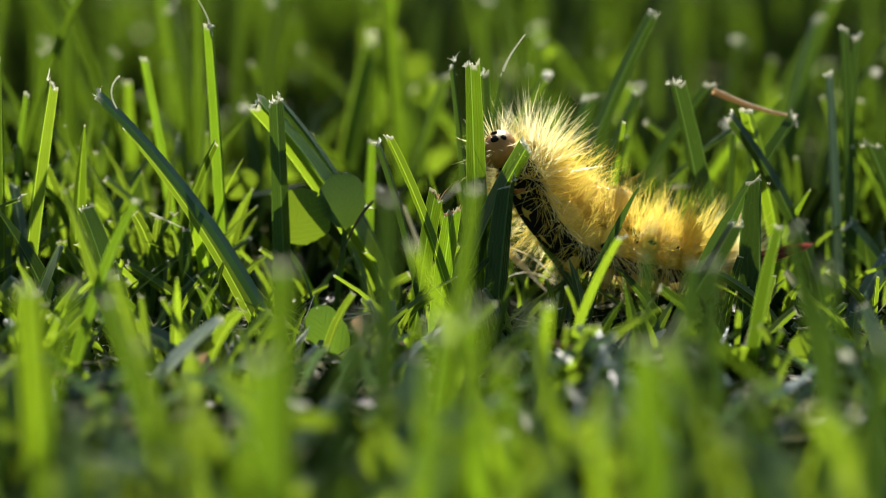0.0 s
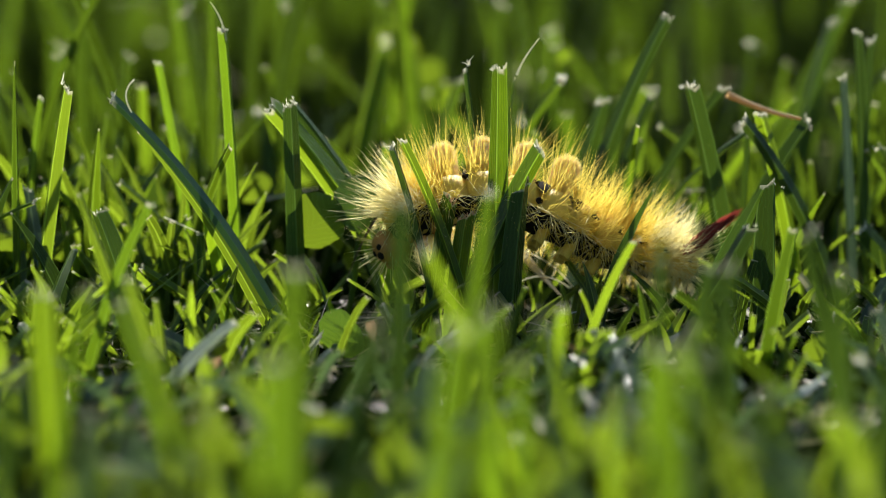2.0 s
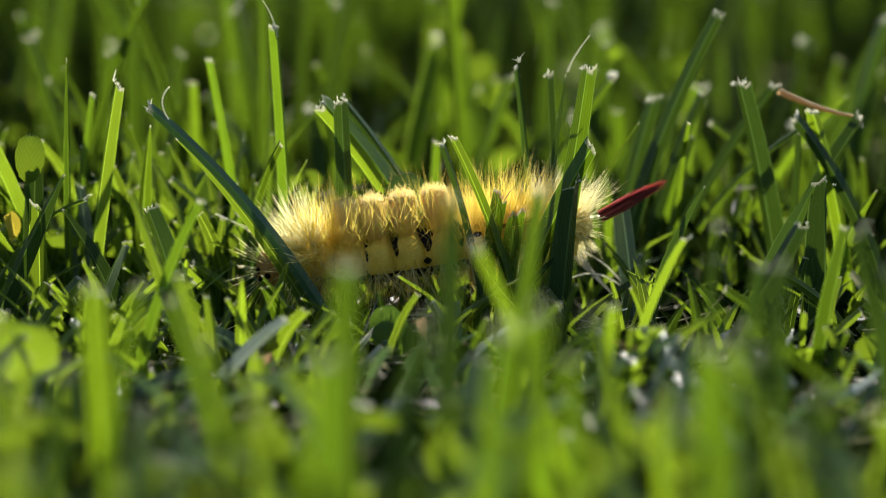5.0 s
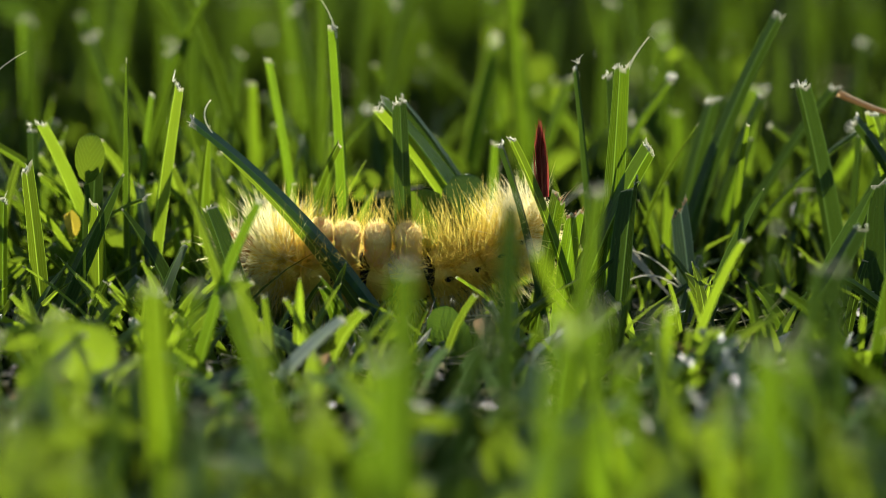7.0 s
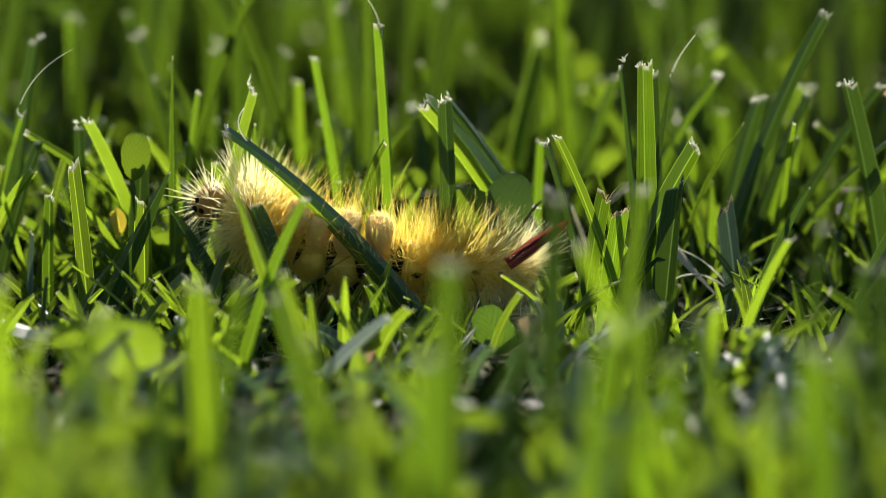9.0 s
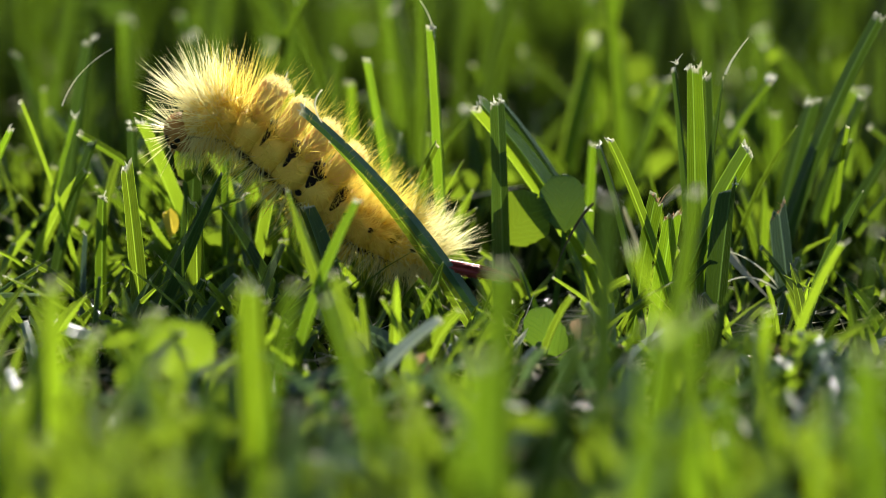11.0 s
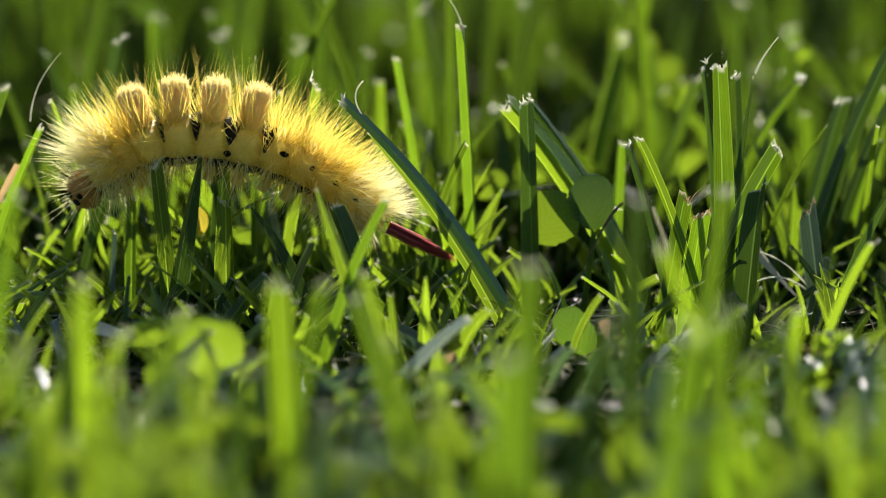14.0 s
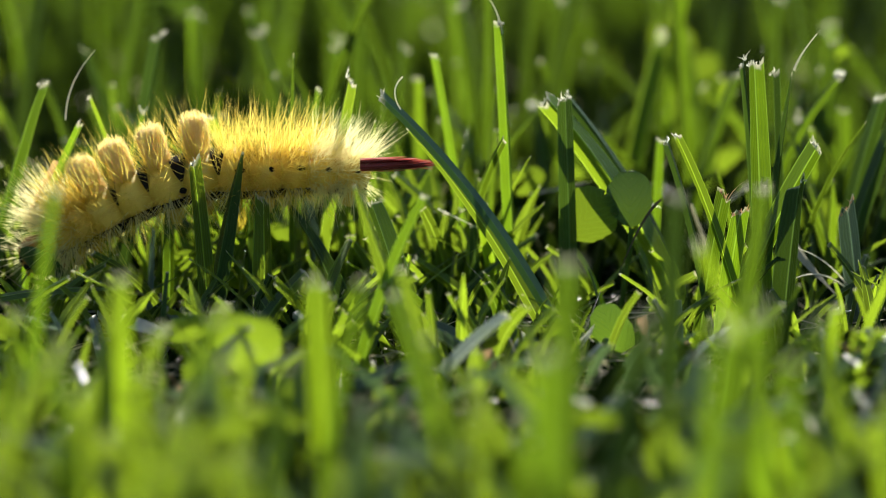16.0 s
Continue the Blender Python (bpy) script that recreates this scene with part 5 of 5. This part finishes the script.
    crawl(7.5, [(-21.19, 11.19), (-17.43, 8.82), (-13.15, 8.31), (-8.26, 7.81), (-2.74, 7.55), (2.77, 8.17), (7.67, 9.92), (12.23, 12.53)], (12.58, 14.82), 65.41, 30, 28.9, 28, 25)
    crawl(8.0, [(-23.74, 10.56), (-19.77, 9.75), (-14.88, 9.06), (-9.37, 8.94), (-4.78, 8.82), (-1.11, 7.76), (3.49, 7.07), (8.39, 7.89), (12.65, 10.7)], (12.81, 12.6), 51, 25, 25, 28, 38)
    crawl(8.5, [(-27.16, 9.94), (-23.19, 9.13), (-17.69, 8.69), (-12.17, 8.32), (-6.66, 7.95), (-1.15, 7.45), (4.37, 7.14), (10.78, 10.08)], (11.66, 12.8), 68, 20, 26, 28, 35)
    crawl(9.0, [(-28.11, 15.92), (-24.91, 14.06), (-20.98, 10.96), (-16.71, 9.09), (-11.82, 8.28), (-6.91, 8.04), (-2.01, 8.04), (2.89, 7.67), (7.79, 6.93)], (3.99, 8.3), 36.29, 30, 34, 20)
    crawl(9.5, [(-30.16, 16.32), (-26.02, 15.59), (-21.77, 13.61), (-18.13, 11.25), (-13.24, 9.08), (-7.73, 8.03), (-2.22, 7.54), (2.69, 7.05), (7.9, 6.44)], (2.99, 8.36), 34.91, 40, 44, 18)
    crawl(10.0, [(-34.38, 22.9), (-30.94, 21.5), (-27.01, 19.53), (-23.38, 16.89), (-19.76, 13.49), (-14.88, 11.01), (-9.38, 9.66), (-2.03, 8.24)], (-2.03, 8.24), 25.03, 32, 38, 12)
    crawl(10.2, [(-33.69, 24.69), (-30.38, 22.74), (-26.76, 20.72), (-23.14, 17.83), (-19.52, 14.31), (-14.65, 11.34), (-9.14, 9.99), (-3.02, 8.57)], (-2.71, 8.76), 10.5, 22, 15.4, 10)
    crawl(11.2, [(-38.4, 22.46), (-36.23, 24), (-32.57, 24.01), (-29.25, 21.87), (-25.63, 18.81), (-21.4, 14.8), (-16.53, 11.4), (-9.81, 8)], (-9.81, 8.31), -13.01, 10, 8.9, 8)
    crawl(12.3, [(-41.72, 18.06), (-39.93, 21.16), (-36.83, 23.02), (-33.47, 22.85), (-30.75, 20.82), (-27.43, 17.75), (-23.19, 14.24), (-18.92, 11.15), (-13.42, 7.12)], (-14.71, 8.24), -27.72, 8, 6.3, 5)
    crawl(12.5, [(-45.23, 18.47), (-42.56, 21.57), (-38.24, 23.24), (-34.09, 22.52), (-30.47, 20.07), (-26.72, 16.87), (-22.47, 13.29), (-18.21, 10.19), (-12.39, 6.6)], (-14.53, 8.21), -28.73, 8, 6.3, 5)
    crawl(13.0, [(-46.46, 19.2), (-43.1, 20.83), (-39.4, 21.83), (-35.35, 21.85), (-31.58, 20.63), (-27.33, 18.06), (-23.09, 14.36), (-19.43, 11.27), (-14.85, 7.8)], (-15.83, 9.23), -17.75, 6, 5.5, 5)
    crawl(13.5, [(-49.6, 16.54), (-45.97, 18.42), (-41.74, 20.48), (-37.43, 21.23), (-33.02, 20.88), (-28.15, 19.3), (-23.29, 16.23), (-19.95, 13.15), (-17.21, 9.86)], (-18.12, 11.73), -31.67, 6, 5.5, 5)
    crawl(14.0, [(-51.39, 16.9), (-48.13, 18.6), (-44.88, 20.47), (-41.29, 21.6), (-37.61, 21.74), (-33.21, 21.15), (-28.33, 19.63), (-23.47, 16.75), (-18.11, 12.25)], (-17.38, 12.38), -26.93, 6, 5.5, 5)
    crawl(14.5, [(-54.32, 17.62), (-50.9, 18.39), (-46.55, 19.83), (-42.35, 20.47), (-38.54, 20.49), (-33.64, 20.21), (-28.63, 19.31), (-24.18, 17.35), (-18.4, 13.48)], (-17.79, 13.17), -15.26, 8, 6.3, 5)
    crawl(15.0, [(-55.76, 9.7), (-53.61, 12.85), (-50.18, 15.62), (-45.92, 17.88), (-41.57, 19.39), (-37.26, 20.03), (-32.84, 19.81), (-27.95, 19.22), (-21.36, 17.09)], (-23.44, 17.26), -16.07, 5, 5, 5)
    crawl(15.5, [(-53.55, 7.62), (-52.83, 10.77), (-51.00, 14.04), (-48.63, 16.67), (-44.26, 18.31), (-38.71, 19.02), (-32.87, 19.11), (-27.35, 18.90), (-21.85, 18.43)], (-22.47, 17.38), 0.32, 5, 5, 5)
    crawl(16.0, [(-61.25, 9.22), (-57.57, 10.83), (-53.39, 12.81), (-49.35, 14.96), (-45.1, 16.55), (-41.24, 17.5), (-36.31, 17.66), (-30.15, 17.95), (-23.1, 17.62)], (-24.32, 18.66), 1.54, 5, 5, 5)
    for ob, keys in rows.items():
        walk(ob, keys)
    walk(tail, tail_rows)

    def sway(blade, turns):
        """Tip a blade about its root, to the right by degrees."""
        walk(blade, [(t, Matrix.Translation(blade.location) @ pose(0, 0, 0, 0, turn, 0)) for t, turn in turns])

    sway(bent_blade, [(0, 1.1), (1, 1.4), (2, 1.2), (3, 1.1), (4, 1.0), (4.2, 0.9), (6.3, -7.3), (7, -6.0), (7.5, -5.9), (8, -8.5), (8.5, -8.8), (9, -8.9), (9.5, -5.1), (10.2, -4.6), (12.3, -0.8), (13, -0.9), (14, -0.7), (15, -0.8), (16, -0.4)])
    sway(stepped_blade, [(0, 14), (12.5, 14), (13, 11), (13.5, 7.5), (14, -1), (15, -1.5), (16, 0)])
    sway(swaying_blade, [(0, 0), (8, 0), (8.5, 2.3), (9, 6.4), (9.5, 7.3), (10.2, 4.4), (12.5, 2.3), (16, 1.6)])
    foot = Vector((-47, 3, 0)) * MM
    walk(arched_fibre, [(t, Matrix.Translation(foot) @ pose(0, 0, 0, 0, turn, 0) @ Matrix.Translation(-foot)) for t, turn in ((0, 0), (8, 0), (10.2, -0.5), (12.3, -8), (13, -10), (14, -19), (16, -20))])
    sway(pushed_blade, [(0, 1.3), (0.5, 3.8), (1, 1.2), (1.5, 5.0), (2, 3.9), (2.5, 1.9), (3, 4.6), (3.5, 7.0), (4, 10.3), (4.2, 10.9), (6.3, 11.8), (7, 6.4), (7.5, 3.7), (8, 3.5), (9, 1.9), (9.5, 1.3), (10.2, 1.3), (12.5, 0.8), (16, 0.0)])


motions()
